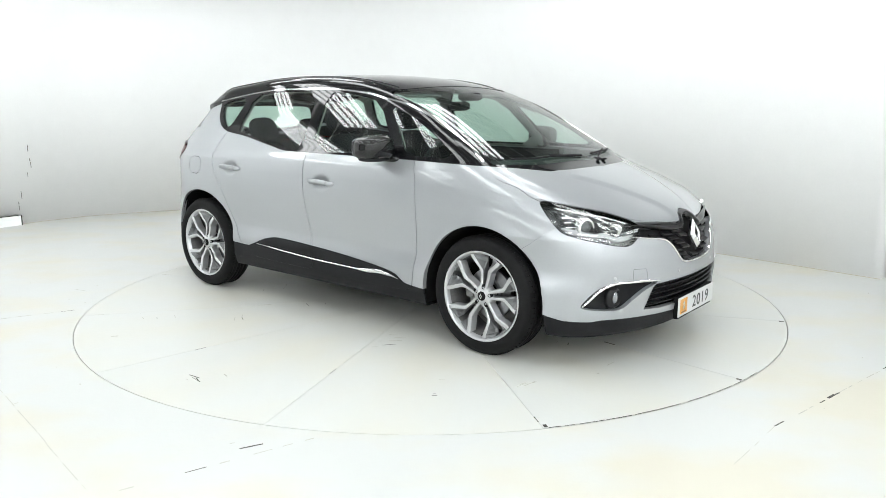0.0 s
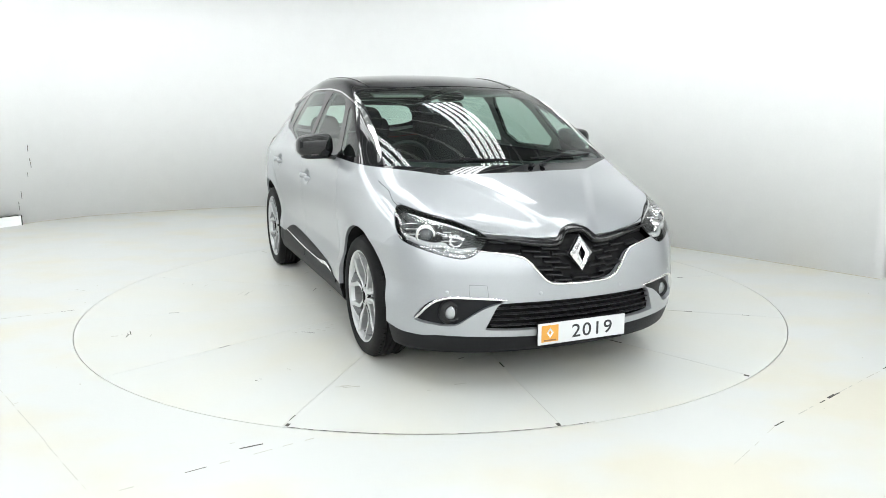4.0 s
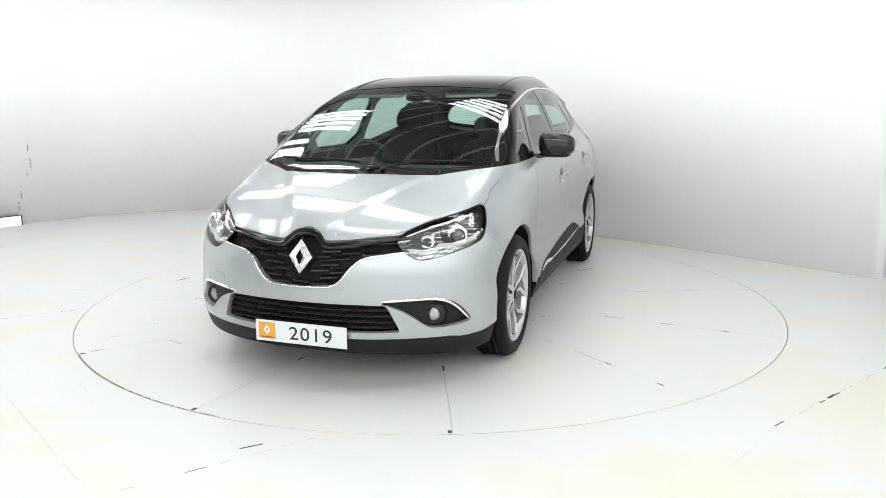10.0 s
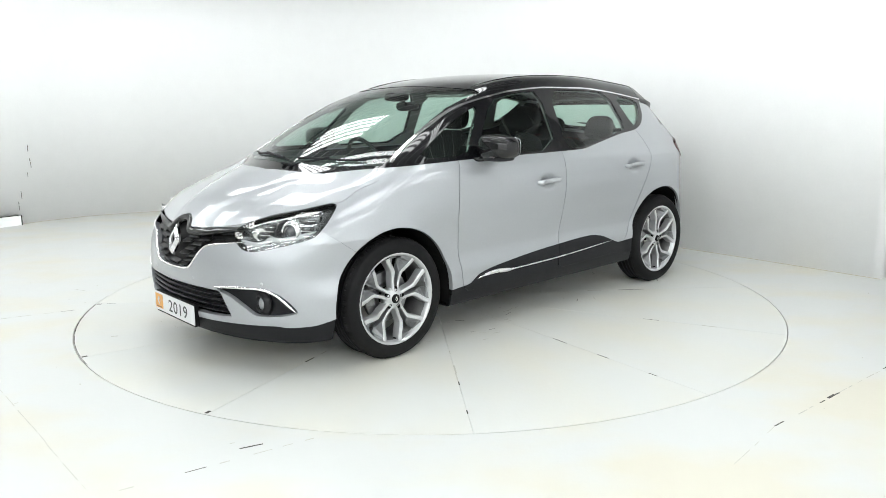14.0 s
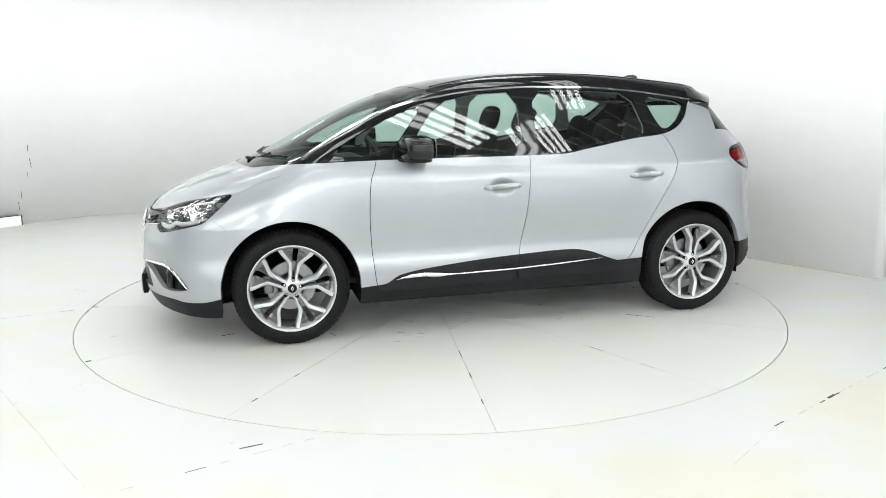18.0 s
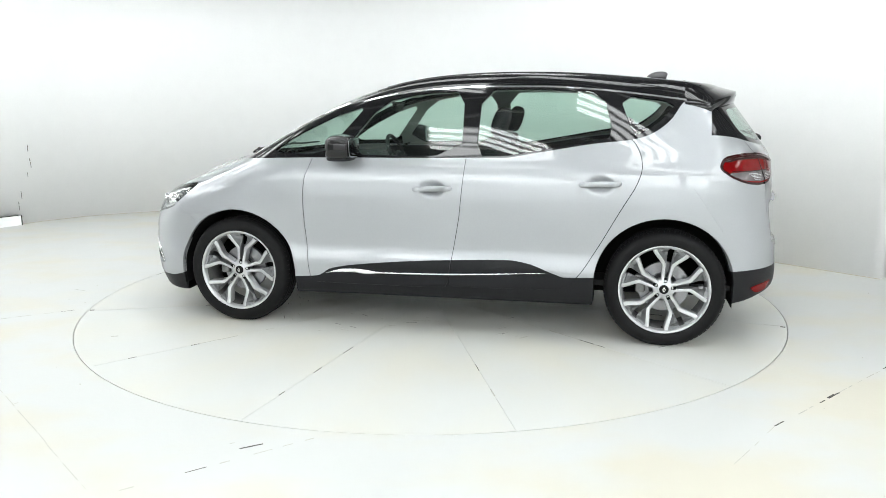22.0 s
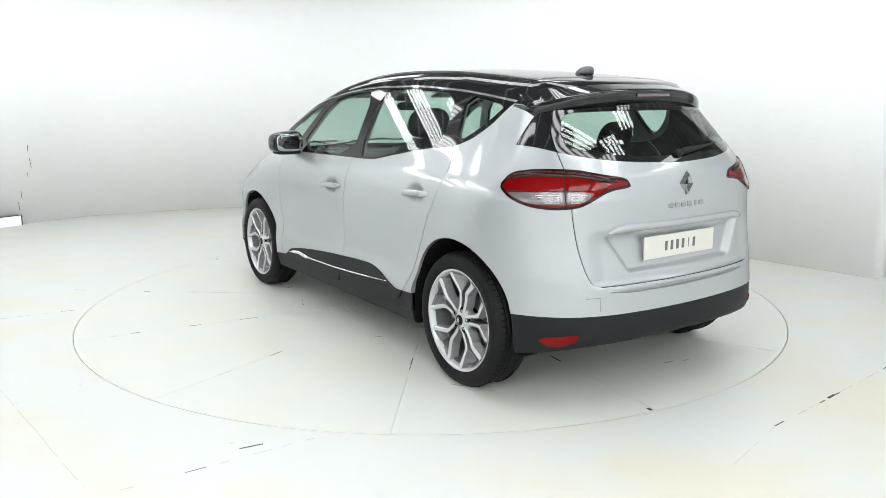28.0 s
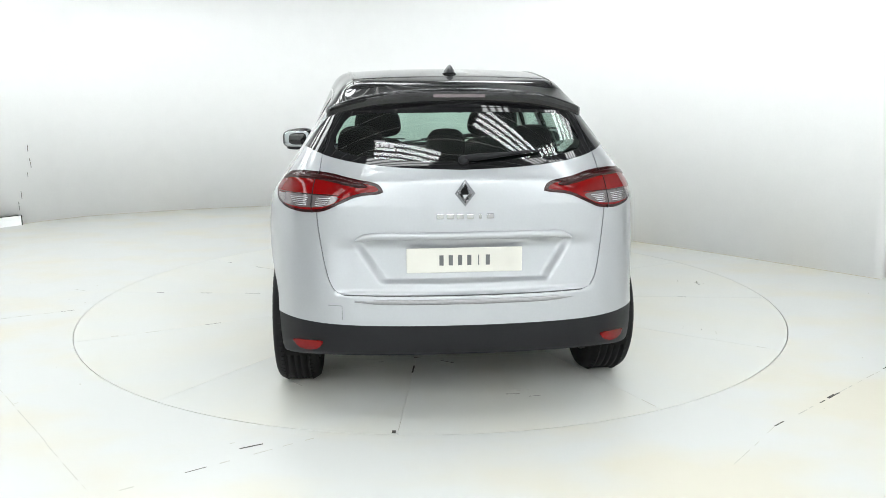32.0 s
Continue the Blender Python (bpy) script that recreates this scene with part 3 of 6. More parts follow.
def shell_grid():
    """A fine triangle mesh of the skin: a box of rays shrunk onto it."""
    X = np.concatenate([spaced(-2.45, -1.5, 70)[:-1], spaced(-1.5, 1.4, 130)[:-1], spaced(1.4, 2.45, 84)])
    Y, Z = spaced(-1.1, 1.1, 150), spaced(0.05, 1.8, 100)
    V, Fc, base = [], [], 0

    def sheet(U, W, fn, flip):
        nonlocal base
        u, w = np.meshgrid(U, W, indexing="ij")
        V.append(fn(u.ravel(), w.ravel()))
        nu, nw = len(U), len(W)
        i = (np.arange(nu - 1)[:, None] * nw + np.arange(nw - 1)[None, :]).ravel() + base
        a, b, c, d = i, i + nw, i + nw + 1, i + 1
        q = np.concatenate([np.stack([a, b, c], 1), np.stack([a, c, d], 1)])
        Fc.append(q[:, ::-1] if flip else q)
        base += nu * nw
    for s, fl in ((1.1, True), (-1.1, False)):
        sheet(X, Z, lambda u, w: np.stack([u, np.full_like(u, s), w], 1), fl)
    for s, fl in ((1.8, False), (0.05, True)):
        sheet(X, Y, lambda u, w: np.stack([u, w, np.full_like(u, s)], 1), fl)
    for s, fl in ((2.45, False), (-2.45, True)):
        sheet(Y, Z, lambda u, w: np.stack([np.full_like(u, s), u, w], 1), fl)
    V, Fc = np.concatenate(V), np.concatenate(Fc)
    _, first, inv = np.unique(np.round(V, 5), axis=0, return_index=True, return_inverse=True)
    V, Fc = V[first], inv.ravel()[Fc]
    S = np.stack([np.clip(V[:, 0], -1.5, 1.5) * 0.95, V[:, 1] * 0.42, 0.5 + (V[:, 2] - 0.05) / 1.75 * 0.25], 1)
    lo, hi = np.zeros(len(V)), np.ones(len(V))
    for _ in range(24):
        mid = (lo + hi) / 2
        out = shell(S + (V - S) * mid[:, None]) > 0
        hi, lo = np.where(out, mid, hi), np.where(out, lo, mid)
    return S + (V - S) * ((lo + hi) / 2)[:, None], Fc


# ---------------------------------------------------------------- panels cut out of the skin
def closed_line(pts, rounds=2):
    """A closed outline with its corners eased."""
    p = np.array(pts, float)
    for _ in range(rounds):
        q = np.roll(p, -1, 0)
        p = np.stack([0.8 * p + 0.2 * q, 0.2 * p + 0.8 * q], 1).reshape(-1, 2)
    return p


def outline(pts, rounds=2):
    """Signed distance to a closed outline, negative inside."""
    poly = closed_line(pts, rounds)
    lo, hi = poly.min(0) - 0.08, poly.max(0) + 0.08
    a, b = poly, np.roll(poly, -1, 0)

    def f(Q):
        out = np.full(len(Q), 0.5)
        near = np.where(((Q > lo) & (Q < hi)).all(1))[0]
        if len(near):
            q = Q[near][:, None, :]
            e = (b - a)[None]
            w = q - a[None]
            t = np.clip((w * e).sum(2) / np.maximum((e * e).sum(2), 1e-12), 0, 1)
            d = np.sqrt(((w - e * t[..., None]) ** 2).sum(2)).min(1)
            up = (a[None, :, 1] > q[..., 1]) != (b[None, :, 1] > q[..., 1])
            xc = a[None, :, 0] + (q[..., 1] - a[None, :, 1]) * e[..., 0] / np.where(np.abs(e[..., 1]) < 1e-12, 1e-12, e[..., 1])
            inside = (up & (q[..., 0] < xc)).sum(1) % 2 == 1
            out[near] = np.where(inside, -d, d)
        return out
    return f


R2 = 2 ** -0.5
xz = lambda P: P[:, [0, 2]]
yz = lambda P: np.stack([np.abs(P[:, 1]), P[:, 2]], 1)
uf = lambda P: np.stack([(np.abs(P[:, 1]) - P[:, 0]) * R2, P[:, 2]], 1)      # looking at a front corner
ur = lambda P: np.stack([(np.abs(P[:, 1]) + P[:, 0]) * R2, P[:, 2]], 1)      # looking at a rear corner
ay = lambda P: np.abs(P[:, 1])

# design lines of the body
BELT = curve((-1.75, 1.405), (-1.669, 1.419), (-1.461, 1.445), (-1.368, 1.333), (-1.266, 1.258), (-1.154, 1.222), (-0.939, 1.198), (-0.581, 1.139), (-0.387, 1.109), (-0.186, 1.106), (0.824, 1.099), (1.291, 1.083), (1.662, 1.024))
CHROME = curve((-1.463, 1.449), (-1.224, 1.482), (-0.967, 1.511), (-0.601, 1.534), (-0.241, 1.536), (0.119, 1.516), (0.406, 1.475), (0.692, 1.413), (0.944, 1.302), (1.129, 1.203), (1.273, 1.107))
SILL = curve((-0.97, 0.41), (-0.78, 0.40), (-0.729, 0.415), (-0.551, 0.476), (-0.444, 0.49), (-0.053, 0.475), (0.481, 0.432), (0.709, 0.394), (0.803, 0.343), (0.956, 0.332))
HOOD_SIDE = curve((1.38, 1.03), (1.43, 1.008), (1.535, 0.975), (1.624, 0.933), (1.698, 0.906), (1.85, 0.83))
HOOD_NOSE = curve((-1.62, 0.828), (-1.525, 0.824), (-1.505, 0.808), (-1.468, 0.772), (-1.39, 0.774), (-1.283, 0.79), (-1.18, 0.803), (-1.094, 0.822), (-0.977, 0.858), (-0.80, 0.892), (-0.627, 0.924))
COWL_LOW = curve((0, 1.649), (0.295, 1.61), (0.559, 1.508), (0.751, 1.387), (0.82, 1.33))
COWL_TOP = curve((0, 1.544), (0.398, 1.484), (0.568, 1.413), (0.718, 1.328), (0.8, 1.27))
SCREEN_TOP = curve((0, 0.49), (0.268, 0.487), (0.615, 0.456), (0.7, 0.44))
SCREEN_SIDE = curve((0.353, 0.648), (0.813, 0.663), (1.162, 0.71), (1.312, 0.727))
LIP = curve((-1.61, 0.283), (-1.437, 0.285), (-1.123, 0.29), (-0.94, 0.289), (-0.868, 0.281), (-0.744, 0.285), (-0.68, 0.297), (-0.63, 0.312))
REAR_GLASS_LOW = curve((0, 1.155), (0.253, 1.164), (0.453, 1.181), (0.594, 1.206), (0.66, 1.226), (0.70, 1.240), (0.76, 1.255))
GATE_SIDE = curve((0.55, 0.54), (0.601, 0.545), (0.615, 0.58), (0.64, 0.60), (0.693, 0.62), (0.849, 0.649), (0.966, 0.66), (1.145, 0.645), (1.21, 0.635), (1.45, 0.56))

ARCH_F = lambda P: np.hypot(P[:, 0] - 1.367, np.maximum(P[:, 2] - 0.345, 0)) - 0.414
ARCH_R = lambda P: np.hypot(P[:, 0] + 1.357, np.maximum(P[:, 2] - 0.372, 0)) - 0.404
HEADLAMP = outline([(-0.622, 0.922), (-0.80, 0.889), (-0.977, 0.855), (-1.094, 0.82), (-1.172, 0.782), (-1.155, 0.73), (-1.108, 0.692), (-1.06, 0.683), (-0.942, 0.705), (-0.796, 0.738), (-0.718, 0.762), (-0.66, 0.838)])
GRILLE_UP = outline([(0, 0.829), (0.035, 0.826), (0.07, 0.806), (0.112, 0.769), (0.213, 0.773), (0.355, 0.789), (0.50, 0.803), (0.56, 0.79), (0.54, 0.723), (0.381, 0.705), (0.302, 0.682), (0.241, 0.611), (0.191, 0.563), (0.103, 0.550), (0, 0.547), (-0.1, 0.55), (-0.1, 0.829)], 1)
GRILLE_LOW = outline([(-0.1, 0.466), (0.43, 0.466), (0.455, 0.448), (0.497, 0.352), (0.51, 0.32), (-0.1, 0.319)], 1)
FOG_BOX = outline([(-1.285, 0.472), (-1.226, 0.49), (-1.02, 0.499), (-0.924, 0.472), (-0.867, 0.43), (-0.808, 0.362), (-0.868, 0.348), (-0.983, 0.338), (-1.053, 0.344), (-1.107, 0.385), (-1.19, 0.44)])
TAILLAMP = outline([(-0.551, 1.062), (-0.610, 1.128), (-0.730, 1.146), (-0.910, 1.142), (-1.037, 1.116), (-1.139, 1.10), (-1.169, 1.054), (-1.065, 1.042), (-0.991, 1.0), (-0.930, 0.970), (-0.817, 0.961), (-0.700, 0.974), (-0.605, 1.01)])
LAMP_CLEAR = outline([(-0.585, 1.036), (-0.70, 1.041), (-0.90, 1.043), (-1.0, 1.036), (-0.975, 1.008), (-0.93, 0.992), (-0.817, 0.984), (-0.70, 0.992), (-0.62, 1.012)], 1)
FRONT_DOOR = outline([(0.831, 1.102), (0.852, 1.04), (0.874, 0.988), (0.886, 0.885), (0.888, 0.725), (0.877, 0.544), (0.859, 0.366), (0.847, 0.322), (0.805, 0.297), (-0.04, 0.30), (-0.06, 0.323), (-0.070, 0.396), (-0.085, 0.503), (-0.112, 0.646), (-0.132, 0.754), (-0.152, 0.965), (-0.166, 1.12), (-0.176, 1.56), (0.12, 1.60), (0.83, 1.6)], 1)
REAR_DOOR = outline([(-0.166, 1.12), (-0.152, 0.965), (-0.132, 0.754), (-0.112, 0.646), (-0.085, 0.503), (-0.070, 0.396), (-0.066, 0.323), (-0.117, 0.308), (-0.732, 0.322), (-0.81, 0.348), (-0.844, 0.392), (-0.889, 0.446), (-0.975, 0.588), (-1.101, 0.822), (-1.183, 0.961), (-1.214, 1.053), (-1.206, 1.13), (-1.165, 1.214), (-1.11, 1.235), (-1.0, 1.56), (-0.176, 1.6)], 1)
G_FRONT_Q = outline([(1.14, 1.122), (0.951, 1.245), (0.689, 1.37), (0.50, 1.43), (0.66, 1.24), (0.75, 1.125)], 1)
G_FRONT = outline([(0.40, 1.452), (0.119, 1.502), (-0.125, 1.513), (-0.135, 1.118), (0.66, 1.118)], 1)
G_REAR = outline([(-0.235, 1.52), (-0.601, 1.521), (-0.975, 1.501), (-1.045, 1.236), (-0.904, 1.21), (-0.582, 1.151), (-0.41, 1.12), (-0.225, 1.117)], 1)
G_REAR_Q = outline([(-1.065, 1.488), (-1.405, 1.438), (-1.331, 1.345), (-1.23, 1.27), (-1.155, 1.248)], 1)
FUEL_FLAP = outline([(-1.50, 1.03), (-1.34, 1.03), (-1.335, 0.90), (-1.49, 0.90)], 2)
SCREEN_VIEW = outline([(-0.1, 1.408), (0.45, 1.402), (0.52, 1.385), (0.575, 1.30), (0.585, 1.245), (0.52, 1.222), (0.40, 1.205), (0.2, 1.192), (-0.1, 1.186)], 1)
REFLECTOR = outline([(0.80, 0.365), (0.64, 0.385), (0.665, 0.345), (0.72, 0.325), (0.77, 0.328)], 1)
SEAM_F = lambda P: (P[:, 0] - 1.647) * 0.58 - (P[:, 2] - 0.662) * 0.815     # fender against front bumper
SEAM_R = lambda P: (P[:, 0] + 1.575) * 0.82 - (P[:, 2] - 0.849) * 0.57      # side against rear bumper

side_dom = lambda c: ay(c) > 0.5
front_dom = lambda c: c[:, 0] > 1.55
rear_dom = lambda c: c[:, 0] < -1.5
GAP = 0.0021


def cut(V, Fc, field, dom):
    """Splits the triangles of dom along the zero line of field."""
    val = field(V)
    val = np.where(np.abs(val) < 1e-6, 1e-6, val)
    s = val[Fc] > 0
    k = s.sum(1)
    mixed = (k > 0) & (k < 3)
    idx = np.where(mixed)[0]
    idx = idx[dom(V[Fc[idx]].mean(1))]
    if not len(idx):
        return V, Fc
    tri, st = Fc[idx], s[idx]
    lone = np.where((k[idx] == 1)[:, None], st, ~st).argmax(1)
    r = np.arange(len(idx))
    a, b, c = tri[r, lone], tri[r, (lone + 1) % 3], tri[r, (lone + 2) % 3]
    e = np.concatenate([np.stack([a, b], 1), np.stack([a, c], 1)])
    e.sort(1)
    u, inv = np.unique(e, axis=0, return_inverse=True)
    t = val[u[:, 0]] / (val[u[:, 0]] - val[u[:, 1]])
    nv = V[u[:, 0]] + t[:, None] * (V[u[:, 1]] - V[u[:, 0]])
    inv = inv.ravel() + len(V)
    ab, ac = inv[:len(idx)], inv[len(idx):]
    keep = np.ones(len(Fc), bool)
    keep[idx] = False
    Fn = np.concatenate([Fc[keep], np.stack([a, ab, ac], 1), np.stack([ab, b, c], 1), np.stack([ab, c, ac], 1)])
    return np.concatenate([V, nv]), Fn


def cut_skin():
    V, Fc = shell_grid()
    n0 = len(V)
    jobs = []

    def line(f, dom):
        jobs.append((f, dom))

    def gap(f, dom):
        jobs.append((lambda P: f(P) - GAP, dom))
        jobs.append((lambda P: f(P) + GAP, dom))
    upper = lambda c: (ay(c) > 0.5) & (c[:, 2] > 1.0) & (c[:, 0] < 1.7)
    line(lambda P: P[:, 2] - BELT(P[:, 0]), upper)
    line(lambda P: P[:, 2] - CHROME(P[:, 0]) - 0.005, lambda c: upper(c) & (c[:, 0] < 1.30) & (c[:, 0] > -1.5))
    line(lambda P: P[:, 2] - CHROME(P[:, 0]) + 0.005, lambda c: upper(c) & (c[:, 0] < 1.30) & (c[:, 0] > -1.5))
    for g in (G_FRONT_Q, G_FRONT, G_REAR, G_REAR_Q):
        line(lambda P, g=g: g(xz(P)), side_dom)
    for a in (ARCH_F, ARCH_R):
        line(a, lambda c: (ay(c) > 0.5) & (c[:, 2] < 0.85))
    low = lambda c: (ay(c) > 0.5) & (np.abs(c[:, 0]) < 1.0) & (c[:, 2] < 0.6)
    line(lambda P: P[:, 2] - SILL(P[:, 0]), low)
    for g in (FRONT_DOOR, REAR_DOOR):
        gap(lambda P, g=g: g(xz(P)), lambda c: (ay(c) > 0.5) & (c[:, 2] < BELT(c[:, 0])))
    gap(lambda P: FUEL_FLAP(xz(P)), lambda c: c[:, 1] < -0.5)
    # front
    line(lambda P: HEADLAMP(uf(P)), front_dom)
    line(lambda P: HEADLAMP(uf(P)) - 0.004, front_dom)
    line(lambda P: FOG_BOX(uf(P)), front_dom)
    line(lambda P: GRILLE_UP(yz(P)), lambda c: c[:, 0] > 1.9)
    line(lambda P: GRILLE_LOW(yz(P)), lambda c: c[:, 0] > 1.9)
    line(lambda P: P[:, 2] - LIP(uf(P)[:, 0]), lambda c: (c[:, 0] > 1.5) & (c[:, 2] < 0.4))
    gap(lambda P: (P[:, 2] - HOOD_SIDE(P[:, 0])) * 2.4, lambda c: (c[:, 0] > 1.4) & (c[:, 0] < 1.86) & (c[:, 2] > 0.86))
    gap(lambda P: (P[:, 2] - HOOD_NOSE(uf(P)[:, 0])) * 2.5, lambda c: (c[:, 0] > 1.62) & (c[:, 2] > 0.7) & (c[:, 2] < 0.93))
    gap(lambda P: SEAM_F(P) * 5.0, lambda c: (c[:, 0] > 1.55) & (c[:, 0] < 1.85) & (ay(c) > 0.6) & (c[:, 2] < 0.86))
    top = lambda c: (c[:, 2] > 0.98) & (c[:, 0] > 0.2)
    line(lambda P: P[:, 0] - COWL_LOW(ay(P)), top)
    line(lambda P: P[:, 0] - COWL_TOP(ay(P)), top)
    line(lambda P: P[:, 0] - SCREEN_TOP(ay(P)), top)
    line(lambda P: ay(P) - SCREEN_SIDE(P[:, 0]), lambda c: top(c) & (c[:, 0] > 0.35) & (c[:, 0] < 1.4))
    # rear
    line(lambda P: TAILLAMP(ur(P)), rear_dom)
    line(lambda P: TAILLAMP(ur(P)) + 0.013, rear_dom)
    line(lambda P: LAMP_CLEAR(ur(P)), lambda c: rear_dom(c) & (TAILLAMP(ur(c)) < 0))
    hi = lambda c: (c[:, 0] < -1.5) & (c[:, 2] > 1.1)
    line(lambda P: P[:, 2] - REAR_GLASS_LOW(ay(P)), hi)
    line(lambda P: SCREEN_VIEW(yz(P)), lambda c: hi(c) & (c[:, 2] < 1.425))
    line(lambda P: P[:, 0] + 1.602 + 0.03 * (P[:, 2] - 1.3), lambda c: hi(c) & (c[:, 2] < 1.48))
    line(lambda P: P[:, 2] - 1.425, lambda c: c[:, 0] < -1.6)
    gap(lambda P: np.maximum(ay(P) - GATE_SIDE(P[:, 2]), 0.602 - P[:, 2]), lambda c: (c[:, 0] < -1.6) & (c[:, 2] > 0.55) & (c[:, 2] < 1.43))
    line(lambda P: P[:, 2] - 0.468, lambda c: (c[:, 0] < -1.6) & (c[:, 2] < 0.6))
    line(lambda P: REFLECTOR(yz(P)), lambda c: c[:, 0] < -1.6)
    gap(lambda P: SEAM_R(P) * 7.0, lambda c: (c[:, 0] > -1.75) & (c[:, 0] < -1.45) & (ay(c) > 0.6) & (c[:, 2] < 1.0) & (c[:, 2] > 0.6))
    for f, dom in jobs:
        V, Fc = cut(V, Fc, f, dom)
    V[n0:] = onto_shell(V[n0:], 1)
    return V, Fc


def sort_panels(V, Fc):
    """The name of the panel that each triangle belongs to."""
    c = V[Fc].mean(1)
    n = np.cross(V[Fc[:, 1]] - V[Fc[:, 0]], V[Fc[:, 2]] - V[Fc[:, 0]])
    n /= np.maximum(np.linalg.norm(n, axis=1, keepdims=True), 1e-12)
    x, y, z = c[:, 0], ay(c), c[:, 2]
    side, front, rear = y > 0.5, x > 1.55, x < -1.5
    name = np.full(len(Fc), "", object)

    def put(label, mask):
        name[(name == "") & mask] = label
    hl, tl = HEADLAMP(uf(c)), TAILLAMP(ur(c))
    put("arch", side & ((ARCH_F(c) < 0) | (ARCH_R(c) < 0)) & (z < 0.85))
    put("underside", (n[:, 2] < -0.75) & (z < 0.40))
    put("headlamp", front & (hl < 0))
    put("headlamp_seal", front & (hl < 0.004) & (z < HOOD_NOSE(uf(c)[:, 0]) + 0.01))
    put("grille", (x > 1.9) & (GRILLE_UP(yz(c)) < 0))
    put("air_intake", (x > 1.9) & (GRILLE_LOW(yz(c)) < 0))
    put("fog_housing", front & (FOG_BOX(uf(c)) < 0))
    put("front_lip", (x > 1.7) & (z < LIP(uf(c)[:, 0])))
    put("taillamp_rim", rear & (tl < 0) & (tl > -0.013))
    put("taillamp_red", rear & (tl < 0) & (LAMP_CLEAR(ur(c)) > 0))
    put("taillamp_clear", rear & (tl < 0))
    # glass and black upper body
    sc = (x < COWL_TOP(y)) & (x > SCREEN_TOP(y)) & (y < SCREEN_SIDE(np.clip(x, 0.353, 1.35))) & (z > 1.0)
    put("windscreen", sc)
    put("cowl", (x < COWL_LOW(y)) & (x >= COWL_TOP(y)) & (z > 1.0) & (z > BELT(x)) & (y < 0.76))
    for nm, g in (("front_quarter_glass", G_FRONT_Q), ("front_window", G_FRONT), ("rear_window", G_REAR), ("rear_quarter_glass", G_REAR_Q)):
        put(nm, side & (g(xz(c)) < 0) & (z > 1.05))
    dc = z - CHROME(x)
    put("chrome_strip", side & (dc < 0.005) & (dc > -0.005) & (x < 1.27) & (x > -1.46))
    rb = (x < -1.602 - 0.03 * (z - 1.3)) & (z > REAR_GLASS_LOW(y)) & (z < 1.425)
    dg = np.maximum(y - GATE_SIDE(z), 0.602 - z)
    put("rear_screen", rb & (dg < -GAP) & (SCREEN_VIEW(yz(c)) < 0))
    put("screen_border", rb & (dg < -GAP))
    put("rear_corner_glass", rb & (dg > GAP))
    put("joint", rb)
    rr = ((x < -1.46) & (z > 1.415) & (z > BELT(np.clip(x, -1.67, 0))))
    put("roof", (((dc > 0) & (x < 1.27) & (x > -1.46) & (z > 1.1)) | rr) | ((z > BELT(x)) & (x >= 1.27) & (x < COWL_LOW(y)) & (z > 1.0)))
    put("window_frame", (z > BELT(x)) & (x > -1.47) & (x < 1.3) & (z > 1.05))
    # joints
    hs, hn = z - HOOD_SIDE(x), z - HOOD_NOSE(uf(c)[:, 0])
    d1, d2 = FRONT_DOOR(xz(c)), REAR_DOOR(xz(c))
    ff = FUEL_FLAP(xz(c))
    put("joint", side & ((np.abs(d1) < GAP) | (np.abs(d2) < GAP)) & (z < BELT(x)))
    put("joint", (np.abs(ff) < GAP) & (c[:, 1] < -0.5))
    put("joint", (np.abs(hs) * 2.4 < GAP) & (x > 1.4) & (x < 1.70) & (y > 0.5))
    put("joint", (np.abs(hn) * 2.5 < GAP) & (x > 1.66) & (z > 0.7))
    put("joint", (np.abs(SEAM_F(c)) * 5.0 < GAP) & (x > 1.63) & (x < 1.82) & (y > 0.6) & (z < 0.80) & (z > 0.6))
    put("joint", (np.abs(dg) < GAP) & (x < -1.6) & (z < 1.43))
    put("joint", (np.abs(SEAM_R(c)) * 7.0 < GAP) & (x > -1.68) & (x < -1.5) & (y > 0.6) & (z < 0.99) & (z > 0.7))
    put("reflector", rear & (REFLECTOR(yz(c)) < 0))
    put("rear_lip", (x < -1.7) & (z < 0.468))
    low = side & (z < SILL(x)) & (x < 0.97) & (x > -0.97)
    put("front_moulding", low & (d1 < 0))
    put("rear_moulding", low & (d2 < 0))
    put("sill", low)
    put("front_door", side & (d1 < 0))
    put("rear_door", side & (d2 < 0))
    put("fuel_flap", (ff < 0) & (c[:, 1] < -0.5))
    put("hood", (x > 1.38) & (hs > 0) & (hn > 0) & (z > 0.7))
    put("tailgate", (dg < 0) & (x < -1.6))
    put("front_bumper", (x > 1.66) & (SEAM_F(c) > 0))
    put("rear_bumper", (x < -1.55) & (SEAM_R(c) < 0) & (z < 1.0))
    put("fender", (x > 0.6) & side)
    put("quarter_panel", (x < -0.6))
    put("sill", side)
    put("underside", np.ones(len(Fc), bool))
    return name


def even_normals(v, n, order=2):
    """Normals of the even sheet of glass that fits a panel best."""
    w = n.mean(0) / np.linalg.norm(n.mean(0))
    a = np.cross(w, (0, 0, 1.0))
    a /= np.linalg.norm(a)
    b = np.cross(w, a)
    c = v - v.mean(0)
    p, q, h = c @ a, c @ b, c @ w
    deg = [(i, j) for i in range(4) for j in range(4 - i) if i + j < order + 1]
    k = np.linalg.lstsq(np.stack([p ** i * q ** j for i, j in deg], 1), h, rcond=None)[0]
    hp = sum(t * i * p ** max(i - 1, 0) * q ** j for t, (i, j) in zip(k, deg))
    hq = sum(t * j * p ** i * q ** max(j - 1, 0) for t, (i, j) in zip(k, deg))
    m = w[None] - hp[:, None] * a[None] - hq[:, None] * b[None]
    return m / np.linalg.norm(m, axis=1, keepdims=True)


